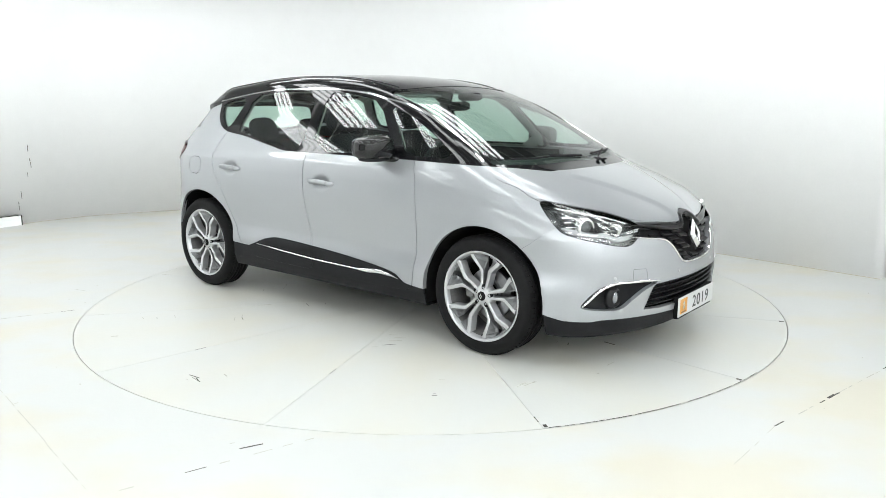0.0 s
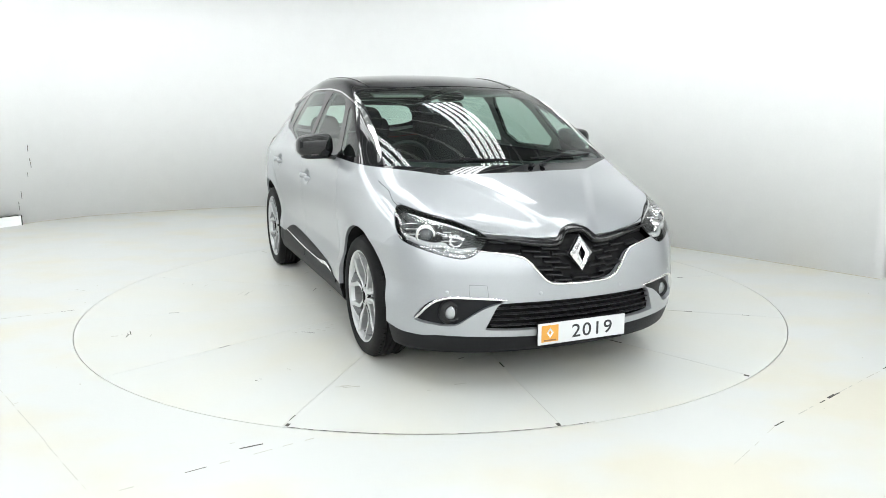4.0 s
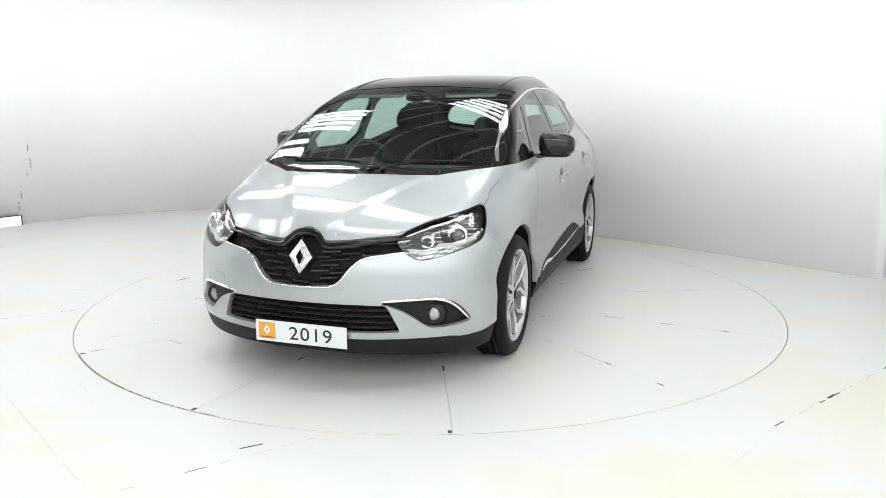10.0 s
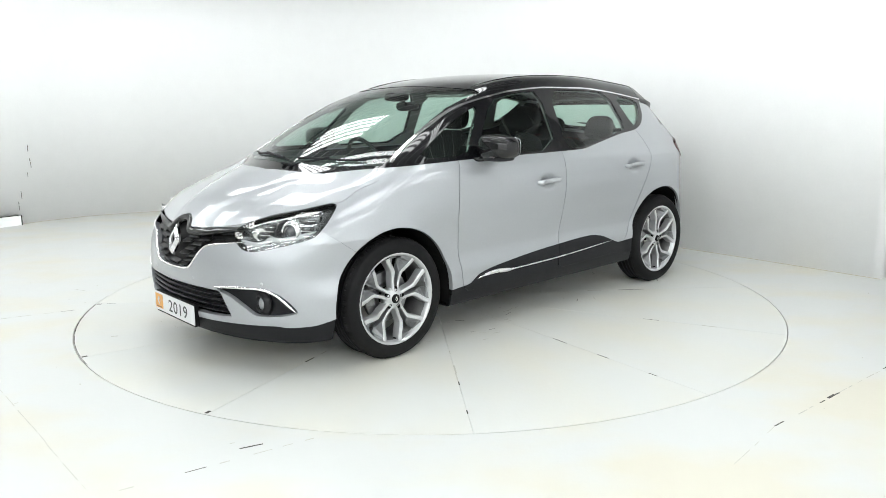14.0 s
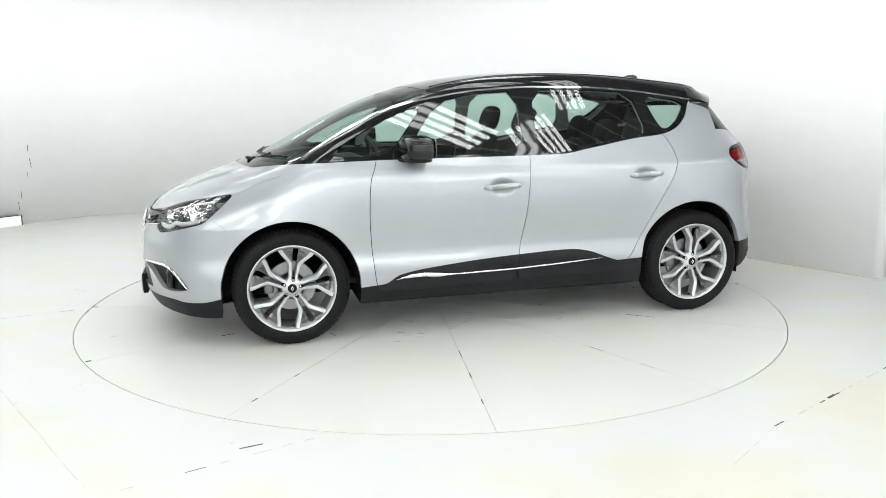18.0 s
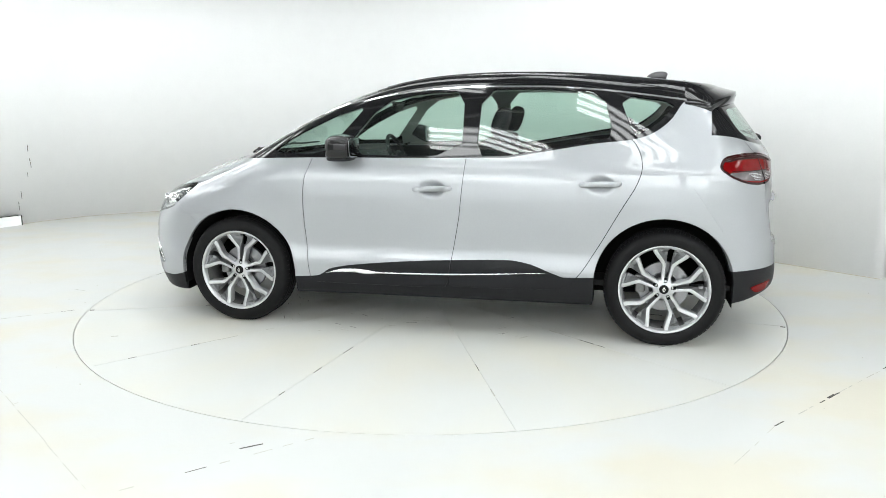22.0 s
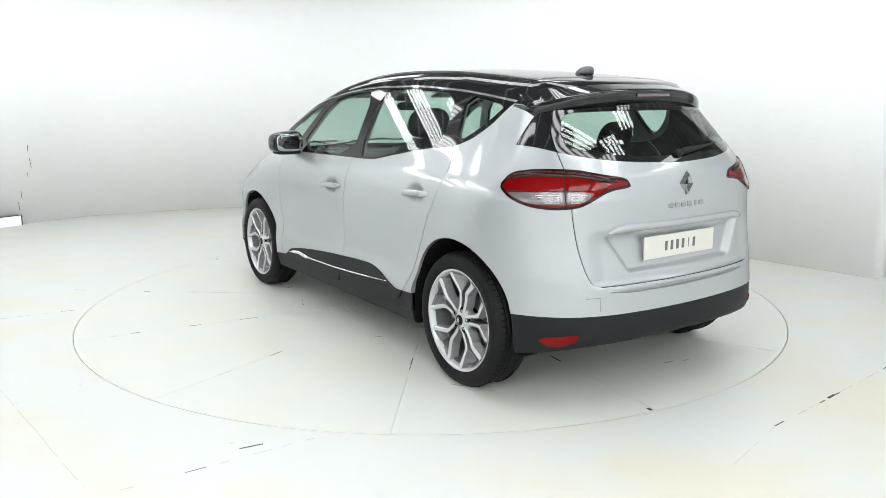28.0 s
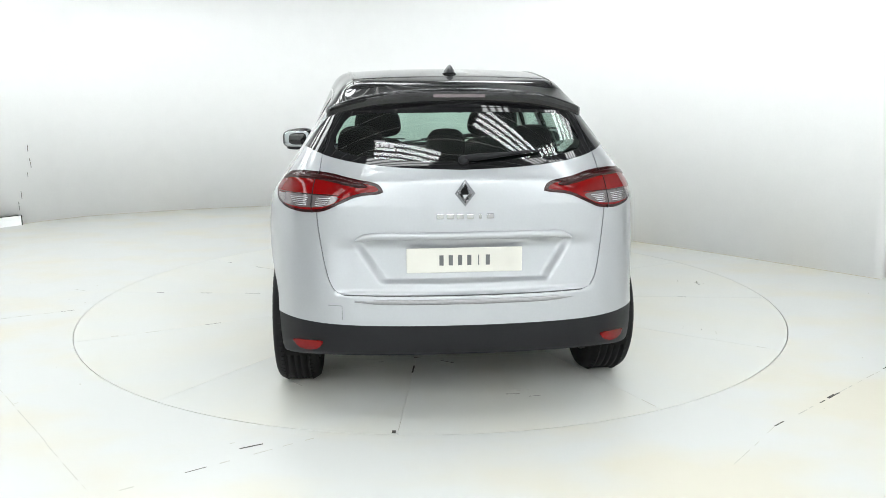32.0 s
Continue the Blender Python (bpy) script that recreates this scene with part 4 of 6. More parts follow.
def panel(name, V, N, tris, material, parent, label="", push=0.0, rim=0.012, shade=True):
    """Some triangles of the skin as one part, with folded edges."""
    used, inv = np.unique(tris, return_inverse=True)
    f = inv.reshape(-1, 3)
    n = N[used]
    v = V[used] - n * push
    e = np.concatenate([f[:, [0, 1]], f[:, [1, 2]], f[:, [2, 0]]])
    key = np.sort(e, 1)
    _, idx, cnt = np.unique(key, axis=0, return_index=True, return_counts=True)
    b = e[idx[cnt == 1]]
    faces = f.tolist()
    if material is M_GLASS or name == "rear_corner_glass":
        n = even_normals(v, n, 3 if name == "windscreen" else 2)
    nn = n
    if rim and len(b):
        p0, p1 = v[b[:, 0]], v[b[:, 1]]
        q0, q1 = p0 - n[b[:, 0]] * rim, p1 - n[b[:, 1]] * rim
        en = np.cross(p1 - p0, n[b[:, 0]])
        en /= np.maximum(np.linalg.norm(en, axis=1, keepdims=True), 1e-12)
        k = len(v)
        m = len(b)
        v = np.concatenate([v, p0, p1, q1, q0])
        nn = np.concatenate([n, en, en, en, en])
        i = np.arange(m) + k
        faces += np.stack([i + m, i, i + 3 * m, i + 2 * m], 1).tolist()
    return mesh_object(name, v, faces, material, parent, label, True, nn)


SKIN_V, SKIN_F = cut_skin()
SKIN_N = shell_normal(SKIN_V)
SKIN_NAME = sort_panels(SKIN_V, SKIN_F)
SKIN_Y = SKIN_V[SKIN_F].mean(1)[:, 1]


def pick(name, sign=0):
    m = SKIN_NAME == name
    if sign:
        m &= SKIN_Y * sign > 0
    return SKIN_F[m]


def skin_part(name, key, material, parent, sign=0, label="", push=0.0, rim=0.012):
    return panel(name, SKIN_V, SKIN_N, pick(key, sign), material, parent, label, push, rim)


car = thing("car", "silver people carrier with gloss black roof parked on the turntable", "car")
CAR_DOORS = {}


def build_shell():
    P = M_SILVER
    skin_part("hood", "hood", P, car, rim=0.02)
    skin_part("front_bumper", "front_bumper", P, car, rim=0.03)
    skin_part("rear_bumper", "rear_bumper", P, car, rim=0.03)
    gate = skin_part("tailgate", "tailgate", P, car, rim=0.02)
    skin_part("roof", "roof", M_BLACK, car, label="gloss black roof and windscreen pillars", rim=0.02)
    skin_part("windscreen", "windscreen", M_GLASS, car, label="large curved windscreen with a green tint", push=0.002, rim=0.004)
    skin_part("cowl", "cowl", M_BLACK, car, label="gloss black panel below the windscreen", push=0.003, rim=0.02)
    skin_part("rear_screen", "rear_screen", M_GLASS, gate, label="tinted rear window", push=0.002, rim=0.004)
    skin_part("screen_border", "screen_border", M_BLACK, gate, label="black printed border of the rear window", push=0.002, rim=0.004)
    skin_part("front_lip", "front_lip", M_PLASTIC, car, label="dark grey plastic lower bumper edge", rim=0.02, push=0.004)
    skin_part("rear_lip", "rear_lip", M_PLASTIC, car, label="dark grey plastic lower rear bumper", rim=0.02, push=0.003)
    skin_part("underside", "underside", M_UNDER, car, push=0.004)
    skin_part("grille", "grille", M_DARK, car, label="black radiator grille", push=0.035, rim=0)
    skin_part("air_intake", "air_intake", M_DARK, car, label="black lower air intake", push=0.05, rim=0)
    skin_part("shut_line", "joint", M_DARK, car, push=0.006, rim=0)
    skin_part("fuel_flap", "fuel_flap", P, car, rim=0.01)
    for s in (1, -1):
        skin_part("fender", "fender", P, car, s, rim=0.03)
        skin_part("quarter_panel", "quarter_panel", P, car, s, rim=0.03)
        skin_part("sill", "sill", M_PLASTIC, car, s, "dark grey plastic sill", push=0.004)
        skin_part("window_frame", "window_frame", M_BLACK, car, s, "gloss black window frames and pillars", push=0.001, rim=0.015)
        skin_part("chrome_strip", "chrome_strip", M_CHROME, car, s, "thin chrome strip over the windows", push=-0.003, rim=0.01)
        skin_part("rear_corner_glass", "rear_corner_glass", M_BLACK, car, s, push=0.002)
        skin_part("front_quarter_glass", "front_quarter_glass", M_GLASS, car, s, push=0.003, rim=0.004)
        skin_part("rear_quarter_glass", "rear_quarter_glass", M_GLASS, car, s, push=0.003, rim=0.004)
        d = skin_part("front_door", "front_door", P, car, s)
        skin_part("window", "front_window", M_GLASS, d, s, "green tinted glass", push=0.003, rim=0.004)
        skin_part("moulding", "front_moulding", M_PLASTIC, d, s, "black plastic moulding", push=-0.004)
        CAR_DOORS["front", s] = d
        d = skin_part("rear_door", "rear_door", P, car, s)
        skin_part("window", "rear_window", M_GLASS, d, s, "green tinted glass", push=0.003, rim=0.004)
        skin_part("moulding", "rear_moulding", M_PLASTIC, d, s, "black plastic moulding", push=-0.004)
        CAR_DOORS["rear", s] = d
        h = skin_part("headlamp", "headlamp", M_LENS, car, s, "clear headlamp cover over a chrome reflector", push=0.001, rim=0.004)
        skin_part("seal", "headlamp_seal", M_DARK, h, s, push=0.003, rim=0.004)
        skin_part("reflector_bowl", "headlamp", M_BOWL, h, s, push=0.034, rim=-0.03)
        t = skin_part("tail_lamp", "taillamp_red", M_RED, car, s, "glossy red tail lamp", push=-0.004)
        skin_part("reversing_lens", "taillamp_clear", M_CLEAR, t, s, "clear lens of the reversing lamp", push=-0.004)
        skin_part("lamp_rim", "taillamp_rim", M_DARKRED, t, s, push=-0.002)
        skin_part("fog_housing", "fog_housing", M_PLASTIC, car, s, "black recess around the fog lamp", push=0.03, rim=0)
        skin_part("rear_reflector", "reflector", M_RED, car, s, "red rear reflector", push=-0.003)


build_shell()


# ---------------------------------------------------------------- helpers for fittings on the skin
def first_out(at, lo, hi):
    """The place between lo (inside) and hi (outside) where at() leaves the skin."""
    for _ in range(3):
        t = np.linspace(lo, hi, 33)
        k = max(int((shell(at(t)) > 0).argmax()), 1)
        lo, hi = t[k - 1], t[k]
    return at(np.array([hi]))[0]


def solve_on(axis, a, b, lo, hi):
    """The point of the skin over (a, b) of the two other axes, between lo (inside) and hi (outside)."""
    def at(t):
        p = [np.full(len(t), a), np.full(len(t), b)]
        p.insert(axis, t)
        return np.stack(p, 1)
    return first_out(at, lo, hi)


def on_front(y, z):
    return solve_on(0, y, z, 1.2, 2.6)


def on_rear(y, z):
    return solve_on(0, y, z, -1.2, -2.6)


def on_side(x, z, s=1):
    p = solve_on(1, x, z, 0.2, 1.3)
    return np.array([p[0], p[1] * s, p[2]])


def on_top(x, y):
    return solve_on(2, x, y, 0.6, 2.0)


def from_uf(u, z):
    """The point of the left front corner at u, z of its oblique view."""
    return first_out(lambda m: np.stack([(m - u) * R2, (m + u) * R2, np.full(len(m), z)], 1), 0.6, 2.4)


def from_ur(u, z):
    """The point of the left rear corner at u, z of its oblique view."""
    return first_out(lambda m: np.stack([(u - m) * R2, (u + m) * R2, np.full(len(m), z)], 1), 0.6, 2.4)


def densify(pts, n=6):
    """A smooth open line through some points."""
    p = [np.array(q, float) for q in pts]
    out = []
    for i in range(len(p) - 1):
        p0, p1, p2, p3 = p[max(i - 1, 0)], p[i], p[i + 1], p[min(i + 2, len(p) - 1)]
        for k in range(n):
            a = k / n
            out.append(0.5 * (2 * p1 + (p2 - p0) * a + (2 * p0 - 5 * p1 + 4 * p2 - p3) * a * a + (3 * p1 - p0 - 3 * p2 + p3) * a ** 3))
    out.append(p[-1])
    return np.array(out)


def ribbon(name, pts, width, height, material, parent, label="", sink=0.004, flip=1, taper=True):
    """A trim strip laid along a line on the skin: rounded top, edges sunk in."""
    p = np.asarray(pts)
    p = p * np.array([1, flip, 1])
    n = shell_normal(p)
    t = np.gradient(p, axis=0)
    t /= np.linalg.norm(t, axis=1, keepdims=True)
    b = np.cross(n, t)
    m = len(p)
    s = np.ones(m)
    if taper:
        s = np.minimum(1, np.minimum(np.arange(m) + 0.5, m - 0.5 - np.arange(m)) / max(m * 0.12, 1))
    prof = [(-0.5, -sink), (-0.5, height * 0.4), (-0.3, height), (0.3, height), (0.5, height * 0.4), (0.5, -sink)]
    v = np.concatenate([p + b * (np.asarray(width) * a * s)[:, None] + n * h for a, h in prof])
    k = len(prof)
    f = [(j * m + i, j * m + i + 1, (j + 1) * m + i + 1, (j + 1) * m + i) for j in range(k - 1) for i in range(m - 1)]
    f += [tuple(j * m for j in range(k)), tuple(j * m + m - 1 for j in reversed(range(k)))]
    return mesh_object(name, v.tolist(), f, material, parent, label)


def lathe_bm(profile, n=64, axis="Y"):
    """A solid of revolution about y through the origin; profile of (radius, y)."""
    bm = bmesh.new()
    rings = []
    for r, y in profile:
        rings.append([bm.verts.new((r * math.cos(2 * math.pi * k / n), y, r * math.sin(2 * math.pi * k / n))) for k in range(n)])
    for i in range(len(rings) - 1):
        for k in range(n):
            bm.faces.new((rings[i][k], rings[i + 1][k], rings[i + 1][(k + 1) % n], rings[i][(k + 1) % n]))
    bmesh.ops.remove_doubles(bm, verts=bm.verts, dist=1e-6)
    bmesh.ops.recalc_face_normals(bm, faces=bm.faces)
    return bm


def blob_bm(center, size, power=2.6, n=20, m=14, shape=None):
    """A rounded cushion: a superellipsoid, bent by shape(x, y, z) in unit space if given."""
    bm = bmesh.new()
    e = 2.0 / power

    def sp(v):
        return math.copysign(abs(v) ** e, v)
    rows = []
    for i in range(m + 1):
        th = math.pi * (i / m - 0.5)
        row = []
        for k in range(n):
            ph = 2 * math.pi * k / n
            p = (sp(math.cos(th)) * sp(math.cos(ph)), sp(math.cos(th)) * sp(math.sin(ph)), sp(math.sin(th)))
            if shape:
                p = shape(*p)
            row.append(bm.verts.new([center[j] + p[j] * size[j] / 2 for j in range(3)]))
        rows.append(row)
    for i in range(m):
        for k in range(n):
            bm.faces.new((rows[i][k], rows[i][(k + 1) % n], rows[i + 1][(k + 1) % n], rows[i + 1][k]))
    bmesh.ops.remove_doubles(bm, verts=bm.verts, dist=1e-5)
    bmesh.ops.recalc_face_normals(bm, faces=bm.faces)
    return bm


# ---------------------------------------------------------------- wheels
def rim_bm(pocket):
    """Five pairs of spokes that fork towards the rim: their bright faces, or the sunk pockets between a pair."""
    bm = bmesh.new()
    # (radius, edge of the slot, outer edge, depth of the face behind the rim)
    st = [(0.045, 0.004, 0.026, 0.020), (0.075, 0.007, 0.028, 0.024), (0.11, 0.011, 0.031, 0.026), (0.14, 0.013, 0.035, 0.024), (0.155, 0.014, 0.041, 0.021), (0.172, 0.015, 0.053, 0.017), (0.20, 0.016, 0.075, 0.012), (0.225, 0.017, 0.094, 0.008), (0.236, 0.018, 0.101, 0.006), (0.249, 0.019, 0.107, 0.003)]
    for k in range(5):
        a0 = math.radians(98 + 72 * k)
        ca, sa = math.cos(a0), math.sin(a0)
        for s in (1, -1):
            rows = []
            for r, li, lo, d in st:
                w = lo - li
                rg = max(li + 0.003, lo - 0.024)
                dip = min(0.046, max(0.0, w - 0.022) * 1.2)
                if r > 0.235:
                    dip *= 0.35
                if pocket:
                    sec = ((li, d + 0.060), (li, d + 0.004 + dip), (li + (rg - li) * 0.35, d + 0.004 + dip * 0.85), (rg - 0.0015, d + 0.005), (rg, d + 0.0025))
                else:
                    sec = ((rg, d + 0.0025), (rg + 0.003, d), (lo - 0.004, d + 0.001), (lo, d + 0.005), (lo + 0.001, d + 0.056))
                row = []
                for l, dd in sec:
                    rr = math.sqrt(max(r * r - l * l, 0.0)) if r > 0.1 else r
                    row.append(bm.verts.new((rr * ca - s * l * sa, -dd, rr * sa + s * l * ca)))
                rows.append(row)
            for i in range(len(rows) - 1):
                for j in range(4):
                    q = (rows[i][j], rows[i][j + 1], rows[i + 1][j + 1], rows[i + 1][j])
                    bm.faces.new(q if s < 0 else q[::-1])
    return bm


def build_wheel():
    w = new("wheel")
    w.parent = car
    # tyre: sidewalls and tread with grooves; the outer face lies at y = 0
    R = 0.348
    prof = [(0.262, -0.004), (0.272, 0.004), (0.285, 0.008), (0.300, 0.010), (0.318, 0.008), (0.332, 0.0), (0.341, -0.012), (0.3455, -0.026)]
    for g in (0.052, 0.086, 0.116, 0.150):
        prof += [(R, -g + 0.006), (R - 0.008, -g + 0.0045), (R - 0.008, -g - 0.0045), (R, -g - 0.006)]
    prof += [(0.3455, -0.176), (0.341, -0.190), (0.332, -0.202), (0.31, -0.208), (0.27, -0.200), (0.25, -0.195)]
    part("tyre", lathe_bm(prof, 96), M_RUBBER, w, "black low-profile tyre with grooved tread", True)
    # shoulder blocks of the tread
    bm = bmesh.new()
    for k in range(72):
        a = 2 * math.pi * k / 72
        m = Matrix.Rotation(-a, 4, "Y") @ Matrix.Translation((0.3435, -0.028, 0)) @ Matrix.Rotation(0.5, 4, "Z")
        bmesh.ops.create_cube(bm, size=1, matrix=m @ Matrix.Diagonal((0.009, 0.026, 0.0245, 1)))
        m = Matrix.Rotation(-a, 4, "Y") @ Matrix.Translation((0.3435, -0.174, 0)) @ Matrix.Rotation(-0.5, 4, "Z")
        bmesh.ops.create_cube(bm, size=1, matrix=m @ Matrix.Diagonal((0.009, 0.026, 0.0245, 1)))
    tagged(part("tread", bm, M_RUBBER, w), kind="stuff")
    r = part("rim", lathe_bm([(0.244, -0.030), (0.248, -0.018), (0.252, -0.008), (0.258, -0.002), (0.265, 0.001), (0.268, -0.003), (0.266, -0.02)], 96), M_ALLOY, w, "polished alloy rim", True)
    part("barrel", lathe_bm([(0.243, -0.20), (0.236, -0.12), (0.240, -0.05), (0.245, -0.028)], 72), M_CASTING, w, "dull grey inside of the rim", True)
    sp = part("spokes", rim_bm(False), M_ALLOY, w, "five forked pairs of silver spokes")
    # the pockets get a darker grey than the spoke faces
    part("spoke_recess", rim_bm(True), M_POCKET, sp, "darker grey pockets inside the forks")
    part("hub", lathe_bm([(0.0, -0.015), (0.030, -0.016), (0.034, -0.020), (0.052, -0.024), (0.064, -0.032), (0.068, -0.07), (0.0, -0.07)], 48), M_ALLOY, w, "", True)
    c = part("hub_cap", lathe_bm([(0.0, -0.008), (0.022, -0.009), (0.027, -0.013), (0.028, -0.02)], 32), M_DARK, w, "dark hub cap with a silver lozenge", True)
    bm = bmesh.new()
    vs = [bm.verts.new(p) for p in ((0, -0.006, 0.016), (0.010, -0.006, 0), (0, -0.006, -0.016), (-0.010, -0.006, 0), (0, -0.006, 0.008), (0.005, -0.006, 0), (0, -0.006, -0.008), (-0.005, -0.006, 0))]
    for i in range(4):
        j = (i + 1) % 4
        bm.faces.new((vs[i], vs[j], vs[4 + j], vs[4 + i]))
    part("lozenge", bm, M_CHROME, c)
    for k in range(5):
        a = math.radians(98 + 72 * k)
        bm = lathe_bm([(0.0, -0.026), (0.007, -0.026), (0.008, -0.022), (0.012, -0.021), (0.0135, -0.03), (0.0, -0.03)], 16)
        bmesh.ops.translate(bm, verts=bm.verts, vec=(0.052 * math.cos(a), 0, 0.052 * math.sin(a)))
        wb = part("wheel_bolt", bm, M_DARK, w, "", True)
        # black ring, slightly proud, puts the shade of the bolt's well into colour
        bm = lathe_bm([(0.0125, -0.0235), (0.018, -0.0235), (0.018, -0.035)], 16)
        bmesh.ops.translate(bm, verts=bm.verts, vec=(0.052 * math.cos(a), 0, 0.052 * math.sin(a)))
        part("bolt_well_shade", bm, M_DARK, wb)
    part("brake_disc", lathe_bm([(0.06, -0.10), (0.085, -0.085), (0.088, -0.10), (0.150, -0.10), (0.152, -0.122), (0.06, -0.122)], 64), M_STEEL, w, "grey steel brake disc", False)
    part("caliper", box_bm((0.06, 0.06, 0.11), (0.135, -0.105, 0.015), 0.012), M_CASTING, w, "cast iron brake caliper")
    v = lathe_bm([(0.0, 0.0), (0.004, 0.001), (0.004, -0.02), (0, -0.02)], 10)
    bmesh.ops.translate(v, verts=v.verts, vec=(0, -0.02, -0.236))
    part("valve", v, M_DARK, w)
    return w


def place_wheels():
    w = build_wheel()
    spots = [(1.367, 1), (1.367, -1), (-1.367, 1), (-1.367, -1)]
    for i, (x, s) in enumerate(spots):
        m = pose(x, s * 0.905, 0.348, 0, 0, 0 if s > 0 else 180)
        if i == 0:
            w.matrix_basis = m
            first = w
        else:
            copy_thing(first, m).parent = car


place_wheels()


def arch_liners():
    for cx, cz, r in ((1.367, 0.345, 0.41), (-1.357, 0.372, 0.40)):
        for s in (1, -1):
            bm = bmesh.new()
            rows = []
            for y in (0.55, 0.78, 0.90):
                row = []
                for k in range(33):
                    a = math.pi * (k / 32 * 1.0)
                    row.append(bm.verts.new((cx + r * math.cos(a), s * min(y, abs(on_side(cx + r * math.cos(a), cz + r * math.sin(a))[1]) - 0.015), cz + r * math.sin(a))))
                row = [bm.verts.new((cx + r, row[0].co.y, 0.24))] + row + [bm.verts.new((cx - r, row[-1].co.y, 0.24))]
                rows.append(row)
            for i in range(2):
                for k in range(34):
                    bm.faces.new((rows[i][k], rows[i][k + 1], rows[i + 1][k + 1], rows[i + 1][k]))
            bm.faces.new(rows[0])
            part("wheel_arch_liner", bm, M_UNDER, car)


arch_liners()


# ---------------------------------------------------------------- front fittings
def front_details():
    # slats of the radiator grille, in rows of short bars
    inside = lambda y, z: GRILLE_UP(np.array([[abs(y), z]]))[0] < -0.008
    for j in range(7):
        for k in range(-6, 7):
            mid = (k + 0.5 * (j % 2)) * 0.104
            z = 0.575 + 0.034 * j - 0.06 * abs(mid) * (j < 6)
            if inside(mid - 0.03, z) and inside(mid + 0.03, z) and (abs(mid) > 0.07 or z < 0.60):
                p = on_front(mid, z)
                n = shell_normal(p[None])[0]
                rot = Matrix.Rotation(math.atan2(n[1], n[0]), 4, "Z") @ Matrix.Rotation(0.08 * (1 if mid > 0 else -1), 4, "X") @ Matrix.Rotation(0.45, 4, "Y")
                part("grille_bar", box_bm((0.034, 0.096, 0.011), Vector(p) - Vector(n) * 0.028, 0.003, rot, 1), M_SATIN, car)
    for z in (0.345, 0.375, 0.405, 0.435):
        ys = np.linspace(-0.47, 0.47, 41)
        pts = np.array([on_front(y, z) for y in ys]) - np.array([0.022, 0, 0])
        bm = bmesh.new()
        rows = [[bm.verts.new(p + np.array(d)) for p in pts] for d in ((0, 0, 0.004), (0.012, 0, 0.0), (0, 0, -0.006), (-0.02, 0, 0.0))]
        for i in range(4):
            for k in range(len(pts) - 1):
                bm.faces.new((rows[i][k], rows[i][k + 1], rows[(i + 1) % 4][k + 1], rows[(i + 1) % 4][k]))
        part("intake_slat", bm, M_SATIN, car, "glossy black horizontal slat", True)
    # chrome line under the grille
    half = densify([(0.565, 0.728), (0.47, 0.716), (0.381, 0.703), (0.325, 0.690), (0.285, 0.662), (0.241, 0.608), (0.205, 0.570), (0.165, 0.552), (0.103, 0.546), (0, 0.543)], 5)
    full = np.concatenate([half, half[::-1][1:] * np.array([-1, 1])])
    ribbon("grille_trim", [on_front(y, z) for y, z in full], 0.011, 0.006, M_CHROME, car, "chrome line around the lower grille edge")
    # gloss black brow over the grille, up round the badge
    half = densify([(0.525, 0.784), (0.355, 0.771), (0.213, 0.755), (0.14, 0.749), (0.105, 0.760), (0.068, 0.796), (0.035, 0.808), (0, 0.811)], 5)
    full = np.concatenate([half, half[::-1][1:] * np.array([-1, 1])])
    ribbon("grille_brow", [on_front(y, z) for y, z in full], 0.036, 0.005, M_BLACK, car, "gloss black bar over the grille", 0.03)
    # badge: an upright chrome lozenge with an open middle, its halves folded
    b = new("badge")
    b.parent = car
    x0 = on_front(0, 0.69)[0]
    tagged(b, "large chrome lozenge badge")
    bm = bmesh.new()
    o = [(0, 0.086), (0.066, 0), (0, -0.086), (-0.066, 0)]
    i_ = [(0, 0.040), (0.021, 0), (0, -0.040), (-0.021, 0)]
    lean = lambda z: -0.22 * z
    ov = [bm.verts.new((lean(z) - 0.004, y, z)) for y, z in o]
    mv = [bm.verts.new((lean(z) + 0.012, y * 0.60, z * 0.68)) for y, z in o]
    iv = [bm.verts.new((lean(z) + 0.006, y, z)) for y, z in i_]
    for k in range(4):
        j = (k + 1) % 4
        bm.faces.new((ov[k], ov[j], mv[j], mv[k]))
        bm.faces.new((mv[k], mv[j], iv[j], iv[k]))
    bmesh.ops.recalc_face_normals(bm, faces=bm.faces)
    part("lozenge", bm, M_BADGE, b)
    bm = bmesh.new()
    vs = [bm.verts.new((lean(z * 1.12) - 0.014, y * 1.16, z * 1.12)) for y, z in o]
    bm.faces.new(vs)
    part("backing", bm, M_BLACK, b)
    b.location = (x0 + 0.008, 0, 0.692)
    # headlamp innards, fog lamps
    for s in (1, -1):
        def at(u, z, d):
            p = from_uf(u, z)
            n = shell_normal(p[None])[0]
            q = p - n * d
            return np.array([q[0], q[1] * s, q[2]]), np.array([n[0], n[1] * s, n[2]])
        hl = [o for o in car.children if o.name.startswith("headlamp")][0 if s > 0 else 1]
        p, n = at(-0.852, 0.802, 0.036)
        face = (Vector((n[0], n[1] * 0.5, 0))).to_track_quat("-Y", "Z").to_matrix().to_4x4()

        def turned(bm, p):
            bmesh.ops.transform(bm, verts=bm.verts, matrix=Matrix.Translation(p) @ face)
            return bm
        part("projector_ring", turned(lathe_bm([(0.040, -0.030), (0.050, -0.026), (0.056, -0.005), (0.060, 0.04), (0.044, 0.04), (0.040, 0.0), (0.040, -0.030)], 40), p), M_CHROME, hl, "", True)
